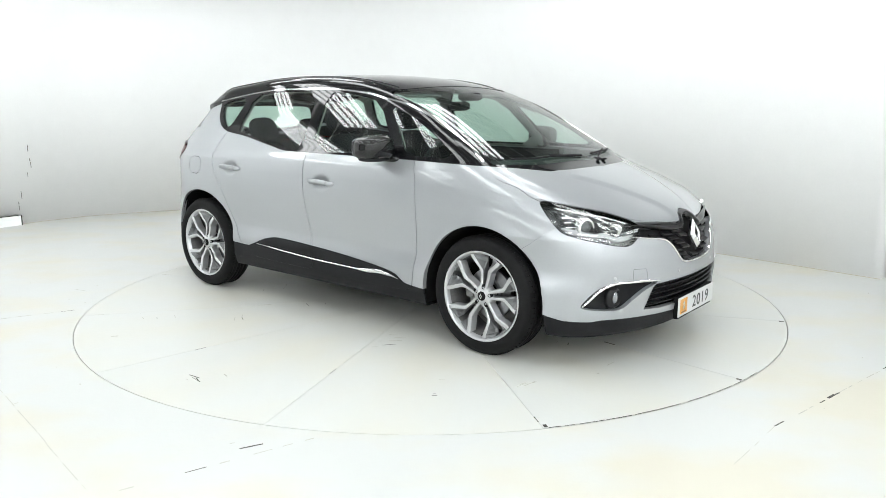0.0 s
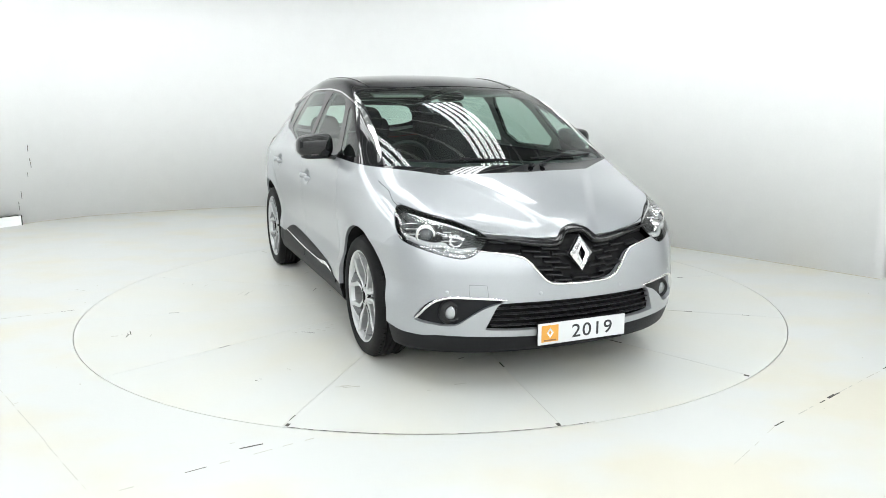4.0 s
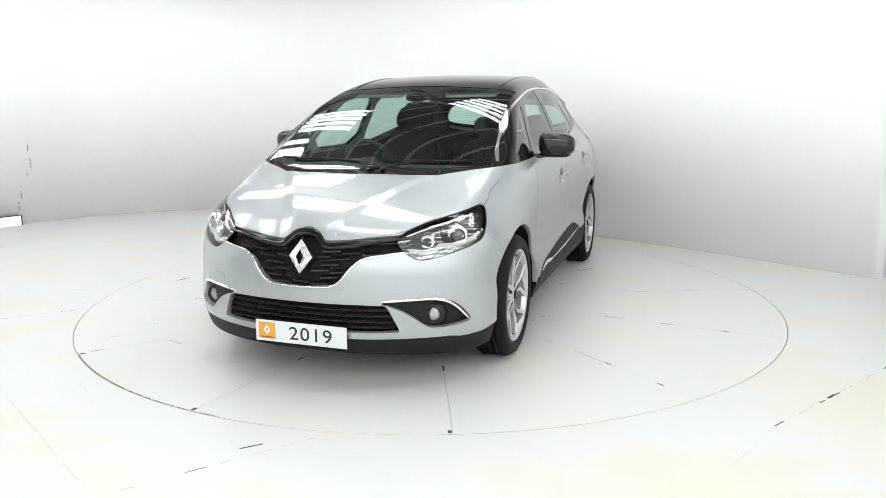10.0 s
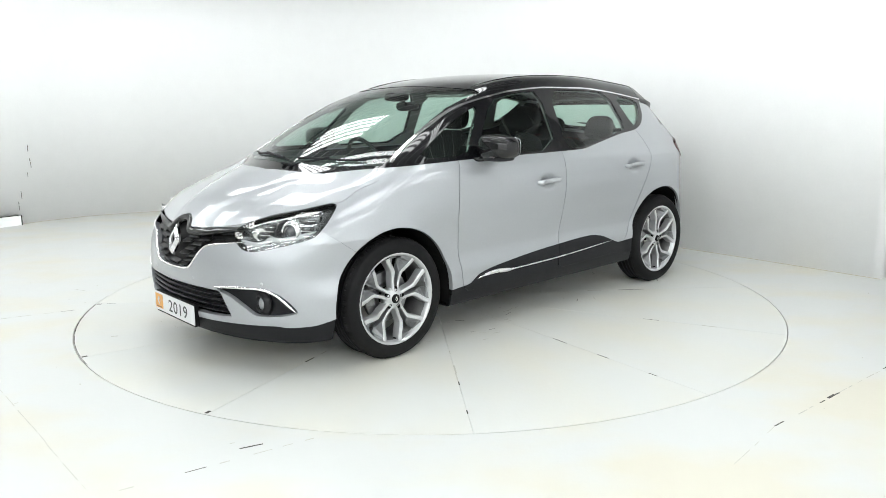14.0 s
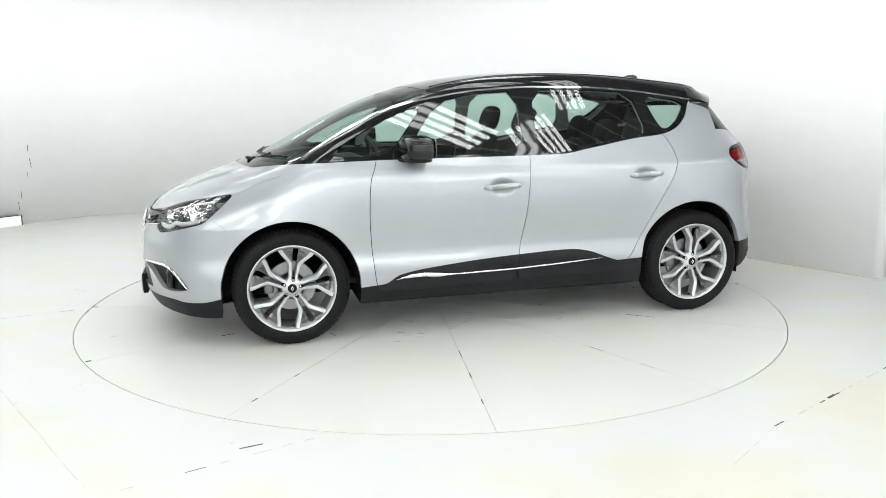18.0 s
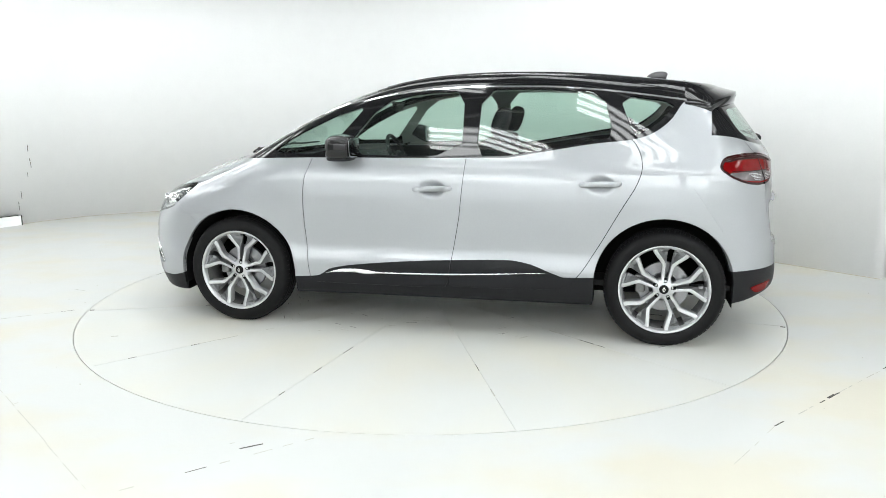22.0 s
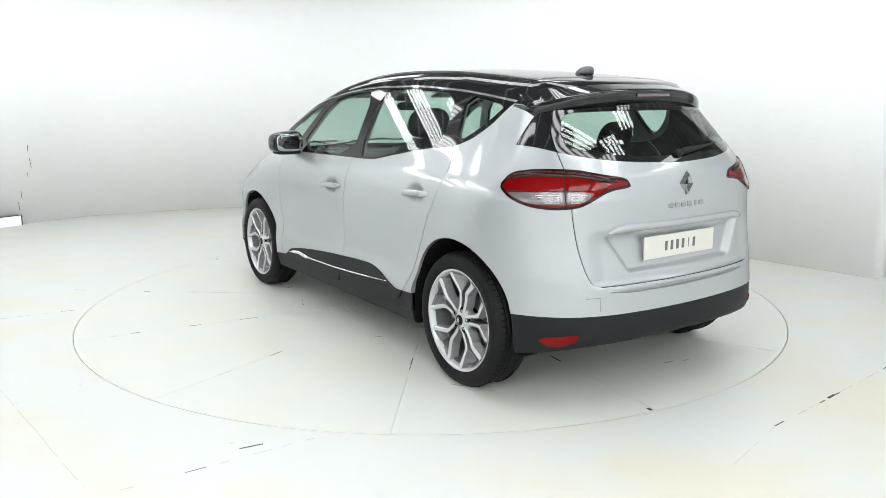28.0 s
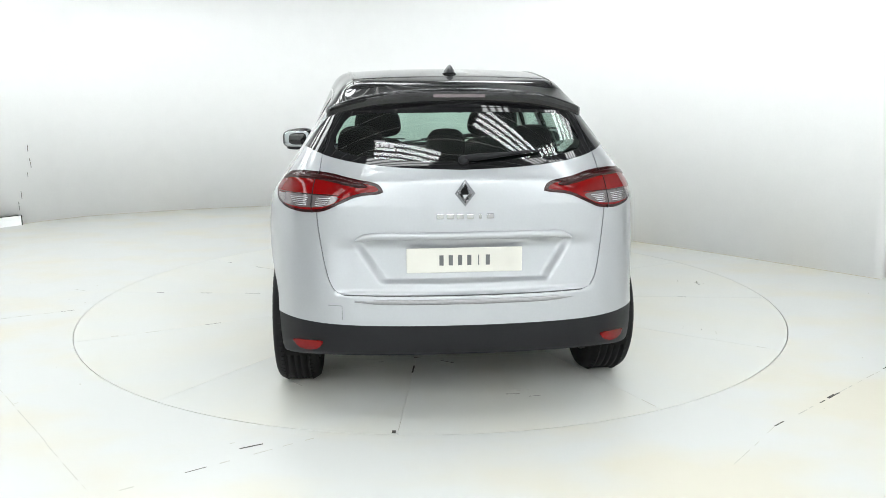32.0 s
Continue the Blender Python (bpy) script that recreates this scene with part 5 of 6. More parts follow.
        part("projector_lens", turned(lathe_bm([(0.0, -0.038), (0.015, -0.036), (0.028, -0.029), (0.038, -0.014), (0.040, 0.0), (0, 0.0)], 32), p), M_EYE, hl, "round projector lens", True)
        bz = densify([(-0.905, 0.755), (-0.918, 0.79), (-0.912, 0.825), (-0.89, 0.85)], 4)
        pts = np.array([at(u, z, 0.028)[0] * np.array([1, s, 1]) for u, z in bz])
        ribbon("bezel", pts, 0.05, 0.004, M_SATIN, hl, "", 0.01, s)
        p, n = at(-1.02, 0.79, 0.022)
        part("high_beam_reflector", turned(lathe_bm([(0.042, -0.02), (0.034, 0.0), (0.02, 0.014), (0.006, 0.02), (0, 0.02)], 28), p), M_CHROME, hl, "", True)
        for dz in (-0.022, 0.0, 0.022):
            p, n = at(-0.985, 0.795 + dz, 0.02)
            part("reflector_rib", turned(box_bm((0.075, 0.008, 0.005), (0, 0, 0), 0.001, None, 1), p), M_CHROME, hl)
        for k in range(4):
            p, n = at(-0.755 - 0.008 * k, 0.85 - 0.026 * k, 0.026)
            part("side_step", turned(box_bm((0.06, 0.02, 0.007), (0, 0, 0), 0.002, None, 1), p), M_CHROME, hl)
        low = densify([(-1.13, 0.742), (-1.09, 0.728), (-1.03, 0.722), (-0.99, 0.734), (-0.96, 0.752), (-0.90, 0.748), (-0.80, 0.765), (-0.72, 0.79)], 4)
        pts = np.array([at(u, z, 0.02)[0] * np.array([1, s, 1]) for u, z in low])
        ribbon("day_light_bar", pts, 0.026, 0.006, M_FROST, hl, "frosted light bar", 0.01, s)
        top = densify([(-1.12, 0.802), (-1.0, 0.838), (-0.85, 0.868), (-0.70, 0.892)], 4)
        pts = np.array([at(u, z, 0.02)[0] * np.array([1, s, 1]) for u, z in top])
        ribbon("upper_trim", pts, 0.012, 0.004, M_CHROME, hl, "", 0.02, s)
        # fog lamp
        p, n = at(-1.022, 0.405, 0.028)
        face = Vector((1, n[1] * 0.25, 0)).to_track_quat("-Y", "Z").to_matrix().to_4x4()
        f = part("fog_lamp", turned(lathe_bm([(0.0, -0.012), (0.02, -0.011), (0.034, -0.006), (0.037, 0.004), (0.037, 0.02)], 32), p), M_LENS, car, "round clear fog lamp", True)
        part("bezel", turned(lathe_bm([(0.037, -0.012), (0.046, -0.010), (0.062, 0.006), (0.068, 0.02), (0.037, 0.02), (0.037, -0.012)], 32), p), M_SATIN, f, "", True)
        part("reflector", turned(lathe_bm([(0.0365, 0.006), (0.030, -0.001), (0.015, -0.005), (0.0, -0.006)], 24), p), M_SENSOR, f, "", True)
        for k in range(-2, 3):
            part("lens_rib", turned(box_bm((0.003, 0.003, 0.056 - abs(k) * 0.008), (k * 0.012, 0.006, 0)), p), M_CHROME, f)
        arc = densify([(-1.292, 0.480), (-1.20, 0.488), (-1.118, 0.491), (-1.02, 0.490), (-0.95, 0.470), (-0.90, 0.437), (-0.862, 0.400), (-0.822, 0.362)], 5)
        ribbon("fog_trim", [from_uf(u, z) for u, z in arc], 0.014, 0.006, M_CHROME, car, "curved chrome strip over the fog lamp", 0.03, s)
        # parking sensors
        for y, z in ((0.236, 0.508), (0.674, 0.516)):
            p = on_front(y, z)
            n = shell_normal(p[None])[0]
            q = Vector((n[0], n[1] * s, n[2])).to_track_quat("-Y", "Z").to_matrix().to_4x4()
            bm = lathe_bm([(0.0, -0.002), (0.008, -0.002), (0.0095, -0.0005), (0.0095, 0.004)], 20)
            bmesh.ops.transform(bm, verts=bm.verts, matrix=Matrix.Translation((p[0], p[1] * s, p[2])) @ q)
            part("parking_sensor", bm, M_SENSOR, car, "", True)
    # cover of the towing eye
    sq = [(-0.575, 0.558), (-0.508, 0.556), (-0.498, 0.545), (-0.495, 0.50), (-0.505, 0.492), (-0.565, 0.49), (-0.578, 0.503), (-0.58, 0.55), (-0.575, 0.558)]
    ribbon("towing_eye_cover", [on_front(y, z) for y, z in densify(sq, 3)], 0.0025, 0.0004, M_JOINT, car, "", 0.002, 1, False)
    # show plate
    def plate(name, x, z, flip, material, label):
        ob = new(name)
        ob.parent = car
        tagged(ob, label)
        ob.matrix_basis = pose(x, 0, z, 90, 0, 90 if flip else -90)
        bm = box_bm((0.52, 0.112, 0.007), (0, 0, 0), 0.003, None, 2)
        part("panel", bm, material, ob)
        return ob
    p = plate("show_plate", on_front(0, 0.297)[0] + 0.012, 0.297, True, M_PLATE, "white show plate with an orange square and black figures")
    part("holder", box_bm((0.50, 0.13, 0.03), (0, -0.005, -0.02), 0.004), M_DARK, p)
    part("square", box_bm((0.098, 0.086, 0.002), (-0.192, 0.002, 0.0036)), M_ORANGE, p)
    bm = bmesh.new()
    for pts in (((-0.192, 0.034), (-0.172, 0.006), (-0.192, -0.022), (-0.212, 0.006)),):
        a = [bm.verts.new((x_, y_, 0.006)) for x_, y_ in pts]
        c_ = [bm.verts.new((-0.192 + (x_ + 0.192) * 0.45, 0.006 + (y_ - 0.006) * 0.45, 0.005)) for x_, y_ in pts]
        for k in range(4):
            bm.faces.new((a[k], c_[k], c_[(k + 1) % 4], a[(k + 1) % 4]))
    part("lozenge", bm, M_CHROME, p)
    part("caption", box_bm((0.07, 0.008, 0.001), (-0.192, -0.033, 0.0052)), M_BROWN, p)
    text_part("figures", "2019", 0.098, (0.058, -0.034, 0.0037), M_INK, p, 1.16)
    # wipers and their arms
    for s0, y0, y1 in ((1, 0.12, 0.62), (-1, -0.60, -0.02)):
        pts = []
        for k in range(13):
            y = y0 + (y1 - y0) * k / 12
            x = float(COWL_TOP(abs(y))) - 0.055 + 0.03 * abs(k / 12 - 0.5)
            q = on_top(x, y)
            pts.append((q[0], q[1], q[2] + 0.009))
        wp = part("wiper", tube_bm(pts, 0.0065, 6), M_PLASTIC, car, "black windscreen wiper")
        arm = [(pts[6][0], pts[6][1], pts[6][2] + 0.008)]
        base = on_top(1.57, y0 + 0.06 if s0 > 0 else 0.10)
        arm += [(base[0] - 0.06, base[1], base[2] + 0.014), (base[0], base[1] - 0.02, base[2] + 0.006)]
        part("arm", tube_bm(densify(arm, 5), 0.0075, 6), M_PLASTIC, wp)
        bm = lathe_bm([(0, -0.012), (0.013, -0.010), (0.016, 0.0)], 16)
        bmesh.ops.transform(bm, verts=bm.verts, matrix=Matrix.Translation(base + np.array([0, -0.02, 0.006])) @ Matrix.Rotation(-math.pi / 2, 4, "X"))
        part("pivot_cap", bm, M_PLASTIC, wp, "", True)


def text_part(name, body, size, at, material, parent, stretch=1.0, depth=0.0006):
    cu = bpy.data.curves.new(name, "FONT")
    cu.body, cu.size, cu.align_x, cu.extrude = body, size, "CENTER", depth
    cu.space_character = 1.12
    cu.offset = 0.0007
    tmp = bpy.data.objects.new(name, cu)
    scene.collection.objects.link(tmp)
    me = bpy.data.meshes.new_from_object(tmp.evaluated_get(bpy.context.evaluated_depsgraph_get()))
    bpy.data.objects.remove(tmp)
    bpy.data.curves.remove(cu)
    me.materials.clear()
    me.materials.append(material)
    me.transform(Matrix.Diagonal((stretch, 1, 1, 1)))
    ob = new(name, me)
    ob.parent = parent
    ob.location = at
    return ob


front_details()


# ---------------------------------------------------------------- sides: mirrors, handles
def side_details():
    for s in (1, -1):
        line = densify([(0.74, 0.364), (0.66, 0.380), (0.56, 0.386), (0.48, 0.380), (0.40, 0.378), (0.15, 0.382), (-0.05, 0.387), (-0.35, 0.402), (-0.68, 0.424)], 6)
        wide = np.interp([p[0] for p in line], [-0.7, 0.38, 0.46, 0.60, 0.74], [0.008, 0.010, 0.027, 0.028, 0.006])
        ribbon("moulding_strip", [on_side(x, z) for x, z in line], wide, 0.008, M_BADGE, car, "satin chrome strip along the doors", 0.002, s)
        d = CAR_DOORS["front", s]
        m = part("mirror", blob_bm((0.60, s * 0.972, 1.172), (0.19, 0.225, 0.15), 3.4, 28, 18, lambda x, y, z: (x * (1 - 0.12 * y * s) - 0.10 * y * s, y, z * (1 - 0.10 * y * s) - 0.05 * y * s)), M_BLACK, d, "gloss black door mirror", True)
        part("lower_cover", blob_bm((0.60, s * 0.962, 1.105), (0.165, 0.19, 0.035), 3.0, 24, 10), M_PLASTIC, m, "", True)
        part("mirror_glass", blob_bm((0.513, s * 0.972, 1.172), (0.006, 0.19, 0.12), 4.0, 24, 10), M_MIRROR, m, "", True)
        bm = tube_bm([(0.64, s * 0.90, 1.105), (0.66, s * 0.86, 1.095), (0.67, s * 0.82, 1.098)], [0.028, 0.026, 0.034], 10)
        bmesh.ops.scale(bm, verts=bm.verts, vec=(1.3, 1, 0.6), space=Matrix.Translation((-0.66, 0, -1.10)))
        part("stalk", bm, M_BLACK, m, "", True)
        part("indicator", box_bm((0.012, 0.11, 0.010), (0.678, s * 0.955, 1.118), 0.004, Matrix.Rotation(-0.10 * s, 4, "Z")), M_CLEAR, m)
        for key, x, z in (("front", 0.037, 0.920), ("rear", -0.976, 0.967)):
            d = CAR_DOORS[key, s]
            p = on_side(x, z, s)
            y = p[1]
            bm = bmesh.new()
            n = 18
            rows = []
            for i in range(n + 1):
                a = i / n
                out = 0.030 * min(1.0, math.sin(math.pi * a) * 2.2) ** 0.6 + 0.004
                hh = 0.017 * min(1, (math.sin(math.pi * a) * 4 + 0.15)) ** 0.5
                xx = x + 0.125 - 0.25 * a
                zz = z + 0.006 * (a - 0.5) * 2
                yy = on_side(xx, zz, s)[1]
                ring = []
                for k in range(10):
                    t = 2 * math.pi * k / 10
                    ring.append(bm.verts.new((xx, yy + s * (out - 0.009 + 0.010 * math.cos(t)), zz + hh * math.sin(t))))
                rows.append(ring)
            for i in range(n):
                for k in range(10):
                    bm.faces.new((rows[i][k], rows[i][(k + 1) % 10], rows[i + 1][(k + 1) % 10], rows[i + 1][k]))
            bm.faces.new(rows[0])
            bm.faces.new(rows[-1])
            bmesh.ops.recalc_face_normals(bm, faces=bm.faces)
            part("handle", bm, M_SILVER, d, "silver door handle over a scooped recess", True)
    a = on_top(-1.31, 0)
    ant = part("antenna", blob_bm((a[0], 0, a[2] + 0.010), (0.13, 0.055, 0.068), 2.2, 20, 12, lambda x, y, z: (x - 0.35 * z * (z > 0), y * (1 - 0.55 * max(z, 0)), z)), M_ANTENNA, car, "grey fin antenna on the roof", True)
    part("gasket", blob_bm((a[0], 0, a[2] + 0.001), (0.14, 0.07, 0.012), 2.2, 20, 6), M_DARK, ant, "", True)
    # roof joints
    for s in (1, -1):
        pts = [on_top(x, s * (0.535 - 0.05 * max(0, -x - 0.6))) for x in np.linspace(0.42, -1.55, 24)]
        ribbon("roof_rail", pts, 0.020, 0.004, M_BLACK, car, "", 0.004)
    pts = [on_top(-1.50 + 0.10 * y * y, y) for y in np.linspace(-0.56, 0.56, 21)]
    ribbon("roof_joint", pts, 0.004, 0.0006, M_DARK, car, "", 0.003, 1, False)


side_details()


# ---------------------------------------------------------------- rear: spoiler, badge, plate, wiper
def rear_details():
    # spoiler: continues the roof over the rear window
    ys = np.linspace(-0.62, 0.62, 49)
    rows = [[] for _ in range(9)]
    for y in ys:
        q = abs(y) / 0.62
        x1 = -1.805 + 0.20 * q ** 2.6
        zt = 1.508 - 0.085 * q ** 2.8
        x0 = -1.45 - 0.02 * (1 - q)
        z0 = on_top(x0, y)[2] + 0.002
        xm = (x0 + x1) / 2
        zm = (z0 + zt) / 2 + 0.006
        th = 0.062 * (1 - 0.2 * q ** 3)
        xg, zg = x1 + 0.10, zt - th - 0.004
        for r, p in zip(rows, ((x0, z0), (xm, zm), (x1 + 0.03, zt + 0.004), (x1 + 0.004, zt - 0.002), (x1, zt - 0.012), (x1 + 0.006, zt - th), (x1 + 0.02, zt - th - 0.006), (xg, zg), (xg + 0.06, zg + 0.02))):
            r.append((p[0], y, p[1]))
    v = [p for r in rows for p in r]
    m = len(ys)
    f = [(j * m + i, j * m + i + 1, (j + 1) * m + i + 1, (j + 1) * m + i) for j in range(8) for i in range(m - 1)]
    f += [tuple(j * m for j in range(9)), tuple(j * m + m - 1 for j in reversed(range(9)))]
    sp = mesh_object("spoiler", v, f, M_BLACK, car, "gloss black roof spoiler")
    bm = bmesh.new()
    pr = []
    for y in np.linspace(-0.12, 0.12, 13):
        q = abs(y) / 0.6
        pr.append((-1.805 + 0.20 * q ** 2.6 - 0.001, y, 1.508 - 0.030))
    rr = [[bm.verts.new((x - d, y, z + h)) for x, y, z in pr] for d, h in ((-0.004, 0.008), (0.003, 0.007), (0.003, -0.007), (-0.004, -0.008))]
    for j in range(3):
        for i in range(12):
            bm.faces.new((rr[j][i], rr[j][i + 1], rr[j + 1][i + 1], rr[j + 1][i]))
    part("brake_light", bm, M_SMOKE, sp, "unlit high brake light")
    gate = [o for o in car.children if o.name.startswith("tailgate")][0]
    # tail lamps: dark upper band, line of the gate, ribs in the clear lens
    lamps = [o for o in car.children if o.name.startswith("tail_lamp")]
    for s in (1, -1):
        lamp = lamps[0 if s > 0 else 1]
        band = densify([(-0.60, 1.098), (-0.66, 1.116), (-0.75, 1.122), (-0.90, 1.118), (-1.02, 1.098), (-1.10, 1.083)], 5)
        ribbon("dark_band", [from_ur(u, z) for u, z in band], 0.030, 0.0085, M_DARKRED, lamp, "dark red upper band", 0.002, s)
        ribbon("gate_line", [from_ur(u, z) for u, z in densify([(-0.858, 1.144), (-0.855, 1.10), (-0.860, 1.05), (-0.868, 1.0), (-0.873, 0.964)], 4)], 0.005, 0.0065, M_DARK, lamp, "", 0.002, s, False)
        for k in range(5):
            ribbon("lens_rib", [from_ur(u, 0.996 + 0.008 * k) for u in np.linspace(-0.77 + 0.01 * k, -0.84, 6)], 0.003, 0.0075, M_FROST, lamp, "", 0.002, s, False)
            ribbon("lens_rib", [from_ur(u, 0.996 + 0.008 * k) for u in np.linspace(-0.89, -0.93 - 0.008 * k, 6)], 0.003, 0.0075, M_FROST, lamp, "", 0.002, s, False)
        ribbon("lamp_divide", [from_ur(u, 1.044) for u in np.linspace(-0.575, -1.0, 30)], 0.006, 0.0055, M_DARKRED, lamp, "", 0.002, s)
    # handle bar over the plate
    half = densify([(0.49, 0.848), (0.43, 0.862), (0.36, 0.866), (0, 0.868)], 6)
    full = np.concatenate([half, half[::-1][1:] * np.array([-1, 1])])
    ribbon("grip_bar", [on_rear(y, z) for y, z in full], 0.034, 0.016, M_SILVER, gate, "silver grip bar over the plate", 0.01)
    ribbon("bumper_strip", [on_rear(y, 0.574) for y in np.linspace(-0.50, 0.50, 31)], 0.022, 0.003, M_STEEL, car, "brushed metal strip on the bumper edge")
    # plate with six dark bars in place of the letters
    p = new("show_plate")
    p.parent = car
    tagged(p, "cream show plate with dark bars")
    p.matrix_basis = pose(on_rear(0, 0.75)[0] - 0.012, 0, 0.751, 90, 0, -90)
    part("panel", box_bm((0.525, 0.113, 0.007), (0, 0, 0), 0.003, None, 2), M_CREAM, p)
    part("backing", box_bm((0.50, 0.09, 0.03), (0, 0, -0.016)), M_SILVER, p)
    for i in range(6):
        w = 0.005 if i == 4 else 0.019
        part("bar", box_bm((w, 0.047, 0.001), (-0.105 + i * 0.042, 0, 0.0039)), M_INKG, p)
    # badge and chrome bars below it
    b = new("badge")
    b.parent = gate
    tagged(b, "chrome lozenge badge")
    x0 = on_rear(0, 1.054)[0]
    o = [(0, 0.062), (0.046, 0), (0, -0.062), (-0.046, 0)]
    i_ = [(0, 0.024), (0.015, 0), (0, -0.024), (-0.015, 0)]
    bm = bmesh.new()
    ov = [bm.verts.new((0.004, y, z)) for y, z in o]
    mv = [bm.verts.new((-0.016, y * 0.66, z * 0.72)) for y, z in o]
    iv = [bm.verts.new((0.002, y, z)) for y, z in i_]
    for k in range(4):
        j = (k + 1) % 4
        bm.faces.new((ov[j], ov[k], mv[k], mv[j]))
        bm.faces.new((mv[j], mv[k], iv[k], iv[j]))
    part("lozenge", bm, M_BADGE_DARK, b)
    bm = bmesh.new()
    bm.faces.new([bm.verts.new((0.0035, y * 1.3, z * 1.3)) for y, z in i_])
    part("backing", bm, M_DARK, b)
    b.location = (x0 - 0.004, 0, 1.054)
    for i in range(6):
        y = 0.112 - i * 0.0448
        q = on_rear(y, 0.953)
        w = 0.012 if i == 4 else 0.031
        part("badge_bar", box_bm((0.006, w, 0.022), (q[0] - 0.002, y, 0.953), 0.002), M_BADGE_DARK, gate)
    # rear wiper
    pts = []
    for k in range(11):
        y = 0.0 - 0.36 * k / 10
        z = 1.205 + 0.028 * k / 10
        q = on_rear(y, z)
        pts.append((q[0] - 0.018, y, z))
    w = part("rear_wiper", tube_bm(pts, [0.013, 0.016, 0.016, 0.014, 0.012, 0.010, 0.009, 0.008, 0.007, 0.006, 0.004], 8), M_PLASTIC, gate, "black rear wiper parked across the window", True)
    bm = blob_bm((pts[0][0] + 0.004, 0.0, 1.198), (0.036, 0.05, 0.04), 2.4, 16, 10)
    part("cap", bm, M_PLASTIC, w, "", True)
    # sticker in the window: plain pale bars
    q = on_rear(0.35, 1.257)
    for dy, dz, wy, wz in ((0.03, 0.0, 0.016, 0.014), (0.008, 0.003, 0.010, 0.02), (-0.012, 0.002, 0.014, 0.018), (-0.034, 0.0, 0.020, 0.022), (0.02, 0.02, 0.05, 0.004)):
        g = on_rear(0.35 + dy, 1.257 + dz)
        n = shell_normal(g[None])[0]
        rot = Vector(n).to_track_quat("X", "Z").to_matrix().to_4x4()
        part("window_sticker", box_bm((0.001, wy, wz), Vector(g) + Vector(n) * 0.001, 0, rot), M_FROST, gate)
    # towing eye cover
    sq = [(0.62, 0.552), (0.56, 0.553), (0.555, 0.545), (0.555, 0.49)]
    ribbon("towing_eye_cover", [on_rear(y, z) for y, z in densify(sq, 4)], 0.0025, 0.0004, M_JOINT, car, "", 0.002, 1, False)


rear_details()


# ---------------------------------------------------------------- cabin
def cabin():
    # floor pan, bulkheads, door cards, lining
    part("floor_pan", box_bm((3.3, 1.5, 0.04), (-0.25, 0, 0.34), 0.01), M_TRIM, car)
    for key in ("front", "rear"):
        for s in (1, -1):
            panel("door_card", SKIN_V, SKIN_N, pick(key + "_door", s), M_TRIM, CAR_DOORS[key, s], "dark door trim", 0.05, 0)
    for s in (1, -1):
        panel("side_trim", SKIN_V, SKIN_N, pick("quarter_panel", s), M_TRIM, car, "", 0.045, 0)
    for key in ("taillamp_red", "taillamp_clear", "taillamp_rim", "rear_bumper"):
        panel("lamp_trim", SKIN_V, SKIN_N, pick(key), M_TRIM, car, "", 0.06, 0)
    panel("gate_trim", SKIN_V, SKIN_N, pick("tailgate"), M_TRIM, car, "", 0.05, 0)
    c = SKIN_V[SKIN_F].mean(1)
    m = (SKIN_NAME == "roof") & (c[:, 0] < 0.42) & (ay(c) < 0.58) & (c[:, 0] > -1.5)
    panel("headlining", SKIN_V, SKIN_N, SKIN_F[m], M_LINING, car, "pale grey headlining", 0.035, 0)
    m = (SKIN_NAME == "window_frame") & (c[:, 0] < 0.7)
    panel("pillar_trim", SKIN_V, SKIN_N, SKIN_F[m], M_LINING, car, "", 0.03, 0)
    part("parcel_floor", box_bm((0.62, 1.1, 0.03), (-1.55, 0, 0.72), 0.01), M_TRIM, car)
    # dashboard
    bm = bmesh.new()
    rows = []
    prof = [(1.42, 1.035), (1.25, 1.055), (1.0, 1.05), (0.80, 1.035), (0.68, 0.99), (0.64, 0.92), (0.68, 0.80), (0.75, 0.62), (0.9, 0.45)]
    ys = np.linspace(-0.72, 0.72, 25)
    for x, z in prof:
        rows.append([bm.verts.new((x - 0.10 * (y / 0.72) ** 2 * (x > 1.1), y, z - (0.0 if y > -0.05 else 0) + (0.035 * math.exp(-((y + 0.36) / 0.17) ** 2) if 0.6 < x < 0.95 and z > 0.9 else 0))) for y in ys])
    for i in range(len(prof) - 1):
        for k in range(len(ys) - 1):
            bm.faces.new((rows[i][k], rows[i][k + 1], rows[i + 1][k + 1], rows[i + 1][k]))
    bmesh.ops.recalc_face_normals(bm, faces=bm.faces)
    dash = part("dashboard", bm, M_TRIM, car, "dark soft dashboard", True)
    part("screen", box_bm((0.015, 0.12, 0.17), (0.66, 0.0, 0.90), 0.006, Matrix.Rotation(-0.2, 4, "Y")), M_BLACK, dash)
    part("console", box_bm((0.9, 0.24, 0.30), (0.25, 0, 0.52), 0.04), M_TRIM, car)
    # steering wheel on the right-hand side
    ring = [(0.0, 0.185 * math.cos(a), 0.185 * math.sin(a)) for a in np.linspace(0, 2 * math.pi, 41)]
    rot = Matrix.Translation((0.60, -0.36, 1.01)) @ Matrix.Rotation(0.42, 4, "Y")
    sw = part("steering_wheel", tube_bm([rot @ Vector(p) for p in ring], 0.016, 8), M_TRIM, car, "black steering wheel", True)
    part("boss", blob_bm((0.61, -0.36, 1.0), (0.07, 0.16, 0.13), 2.6), M_TRIM, sw, "", True)
    for a in (0, math.pi, -math.pi / 2):
        part("spoke", tube_bm([rot @ Vector((0, 0, 0)), rot @ Vector((0, 0.18 * math.cos(a), 0.18 * math.sin(a)))], 0.014, 6), M_TRIM, sw)
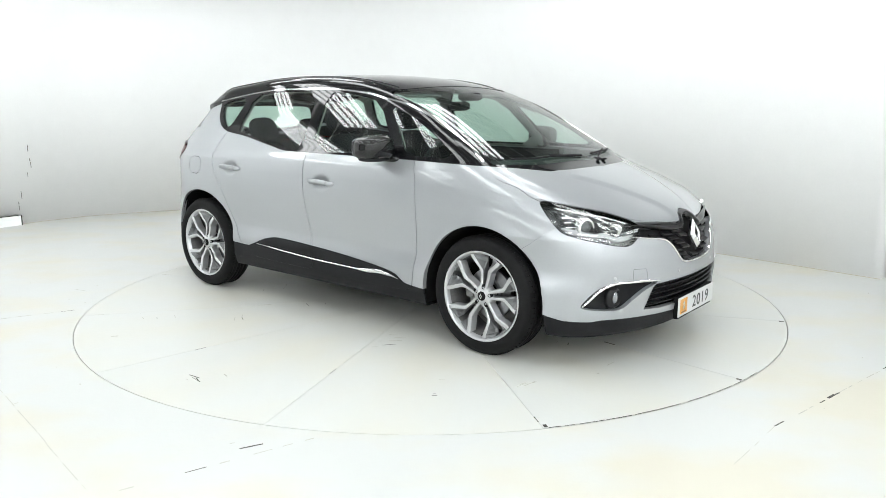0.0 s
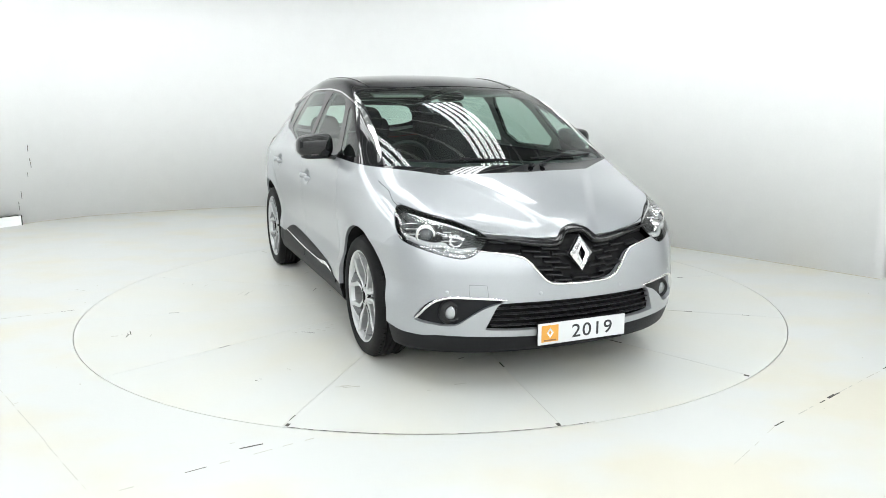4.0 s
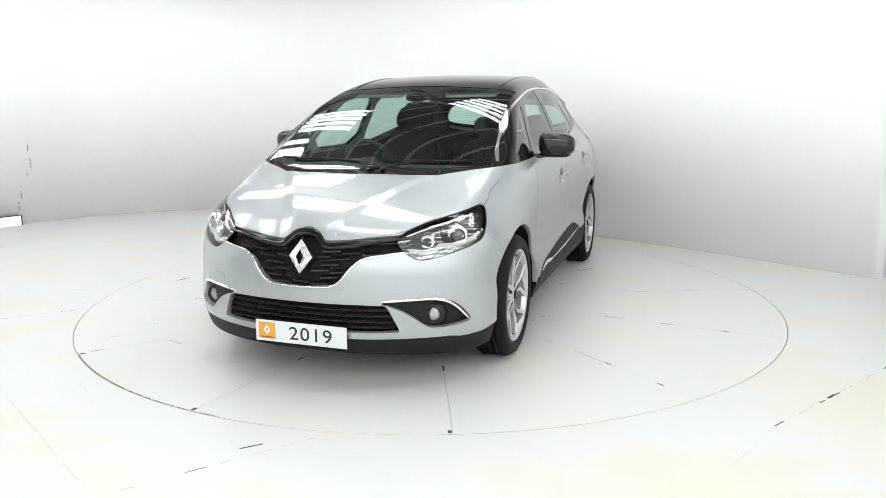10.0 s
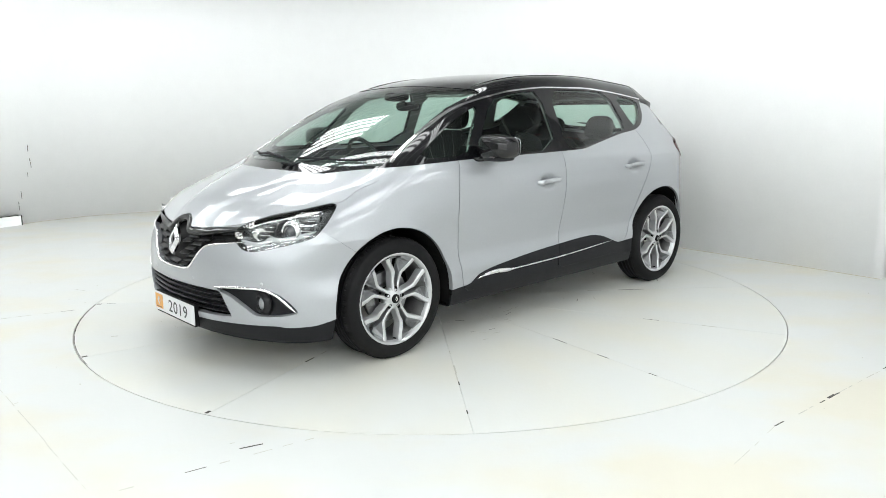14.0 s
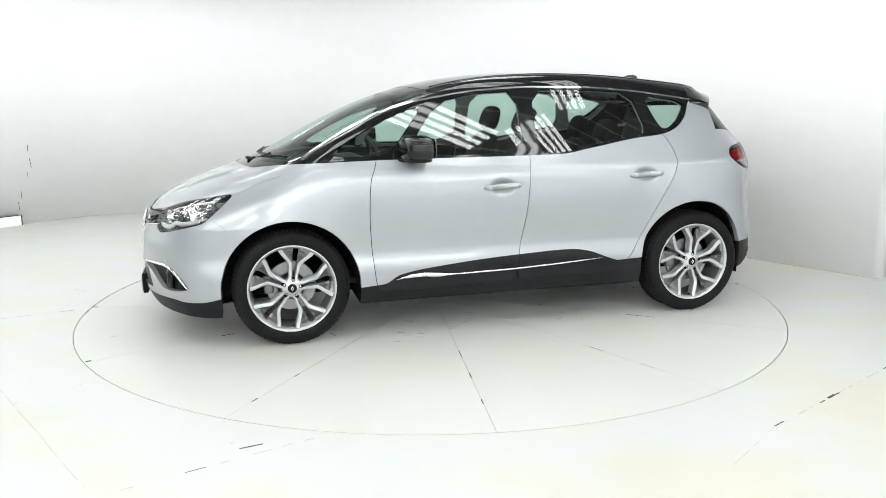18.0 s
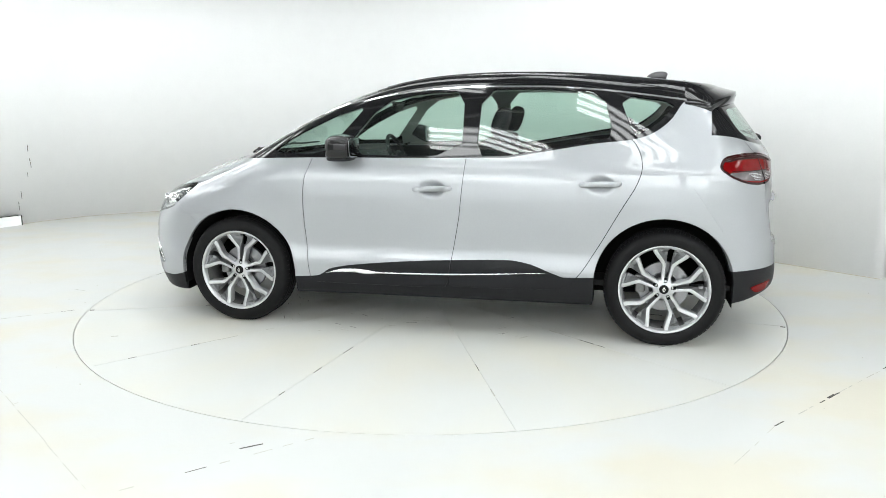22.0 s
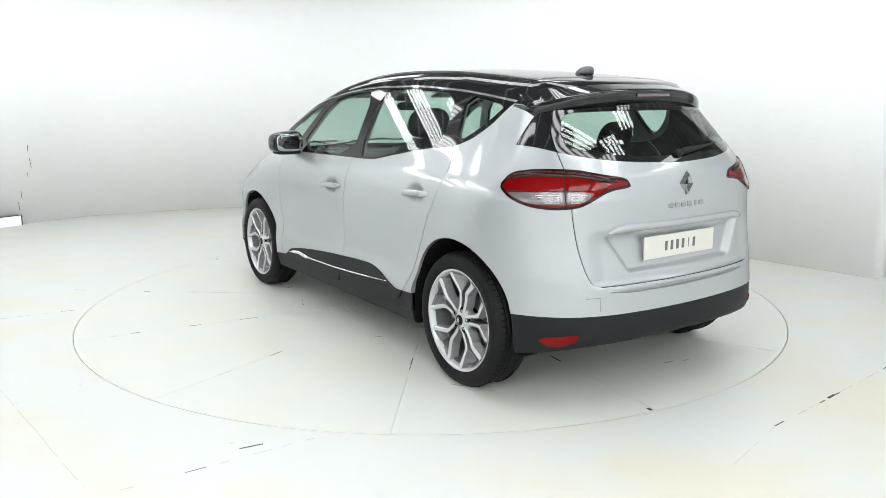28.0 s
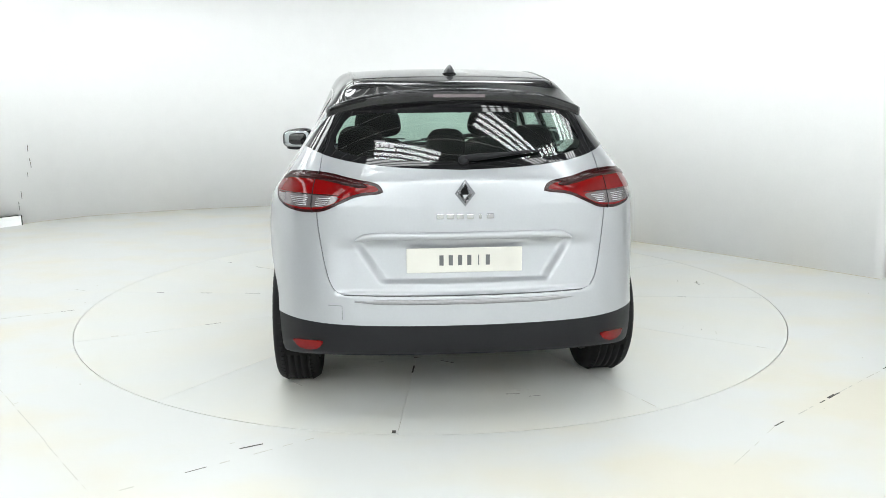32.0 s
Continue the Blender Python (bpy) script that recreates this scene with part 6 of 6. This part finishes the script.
    # seats
    def seat(x, y, w, lean, back_h, head=True, name="seat"):
        st = new(name)
        st.parent = car
        part("cushion", blob_bm((x + 0.22, y, 0.62), (0.52, w, 0.20), 3.4, 24, 14), M_SEAT, st, "", True)
        L = Matrix.Translation((x, y, 0.66)) @ Matrix.Rotation(-lean, 4, "Y")
        bm = blob_bm((0, 0, back_h / 2), (0.15, w, back_h), 3.2, 24, 16, lambda a, b, c: (a + 0.25 * b * b, b * (1 - 0.14 * max(c, 0) ** 2), c))
        bmesh.ops.transform(bm, verts=bm.verts, matrix=L)
        part("backrest", bm, M_SEAT, st, "dark cloth backrest", True)
        if head:
            hw = 0.27 if head is True else head
            bm = blob_bm((0.02, 0, back_h + 0.10), (0.10, hw, 0.19), 3.0, 22, 14, lambda a, b, c: (a + 0.2 * b * b, b * (1 - 0.10 * c), c))
            bmesh.ops.transform(bm, verts=bm.verts, matrix=L)
            part("headrest", bm, M_SEAT, st, "", True)
            for d in (0.05, -0.05):
                part("post", tube_bm([L @ Vector((0.01, d, back_h - 0.05)), L @ Vector((0.015, d, back_h + 0.05))], 0.006, 6), M_STEEL, st)
    for s in (1, -1):
        seat(-0.12, s * 0.37, 0.50, 0.32, 0.58, 0.30, "front_seat")
    seat(-0.93, 0.47, 0.40, 0.36, 0.50, 0.25, "rear_seat")
    seat(-0.93, -0.47, 0.40, 0.36, 0.50, 0.25, "rear_seat")
    seat(-0.93, 0.0, 0.42, 0.36, 0.48, 0.22, "rear_seat")
    # mirror and sun visors
    im = part("interior_mirror", blob_bm((0.50, 0.0, 1.41), (0.035, 0.24, 0.065), 3.4, 24, 10), M_DARK, car, "black interior mirror", True)
    part("stem", tube_bm([(0.52, 0, 1.42), (0.60, 0, 1.50)], 0.012, 8), M_DARK, im)
    part("sensor_cover", blob_bm((0.60, 0, 1.475), (0.16, 0.14, 0.06), 3.0), M_DARK, im, "", True)
    for s in (1, -1):
        part("sun_visor", box_bm((0.16, 0.36, 0.018), (0.40, s * 0.34, 1.50), 0.008, Matrix.Rotation(0.28, 4, "Y")), M_LINING, car)


cabin()


def motions():
    """The turntable turns with the car on it."""
    walk(turntable, [(t, pose(0, 0, 0, 0, 0, a)) for t, a in TURN])
    walk(car, [(t, pose(0, 0, 0, 0, 0, a) @ pose(*OFFSET, 0)) for t, a in TURN])


motions()
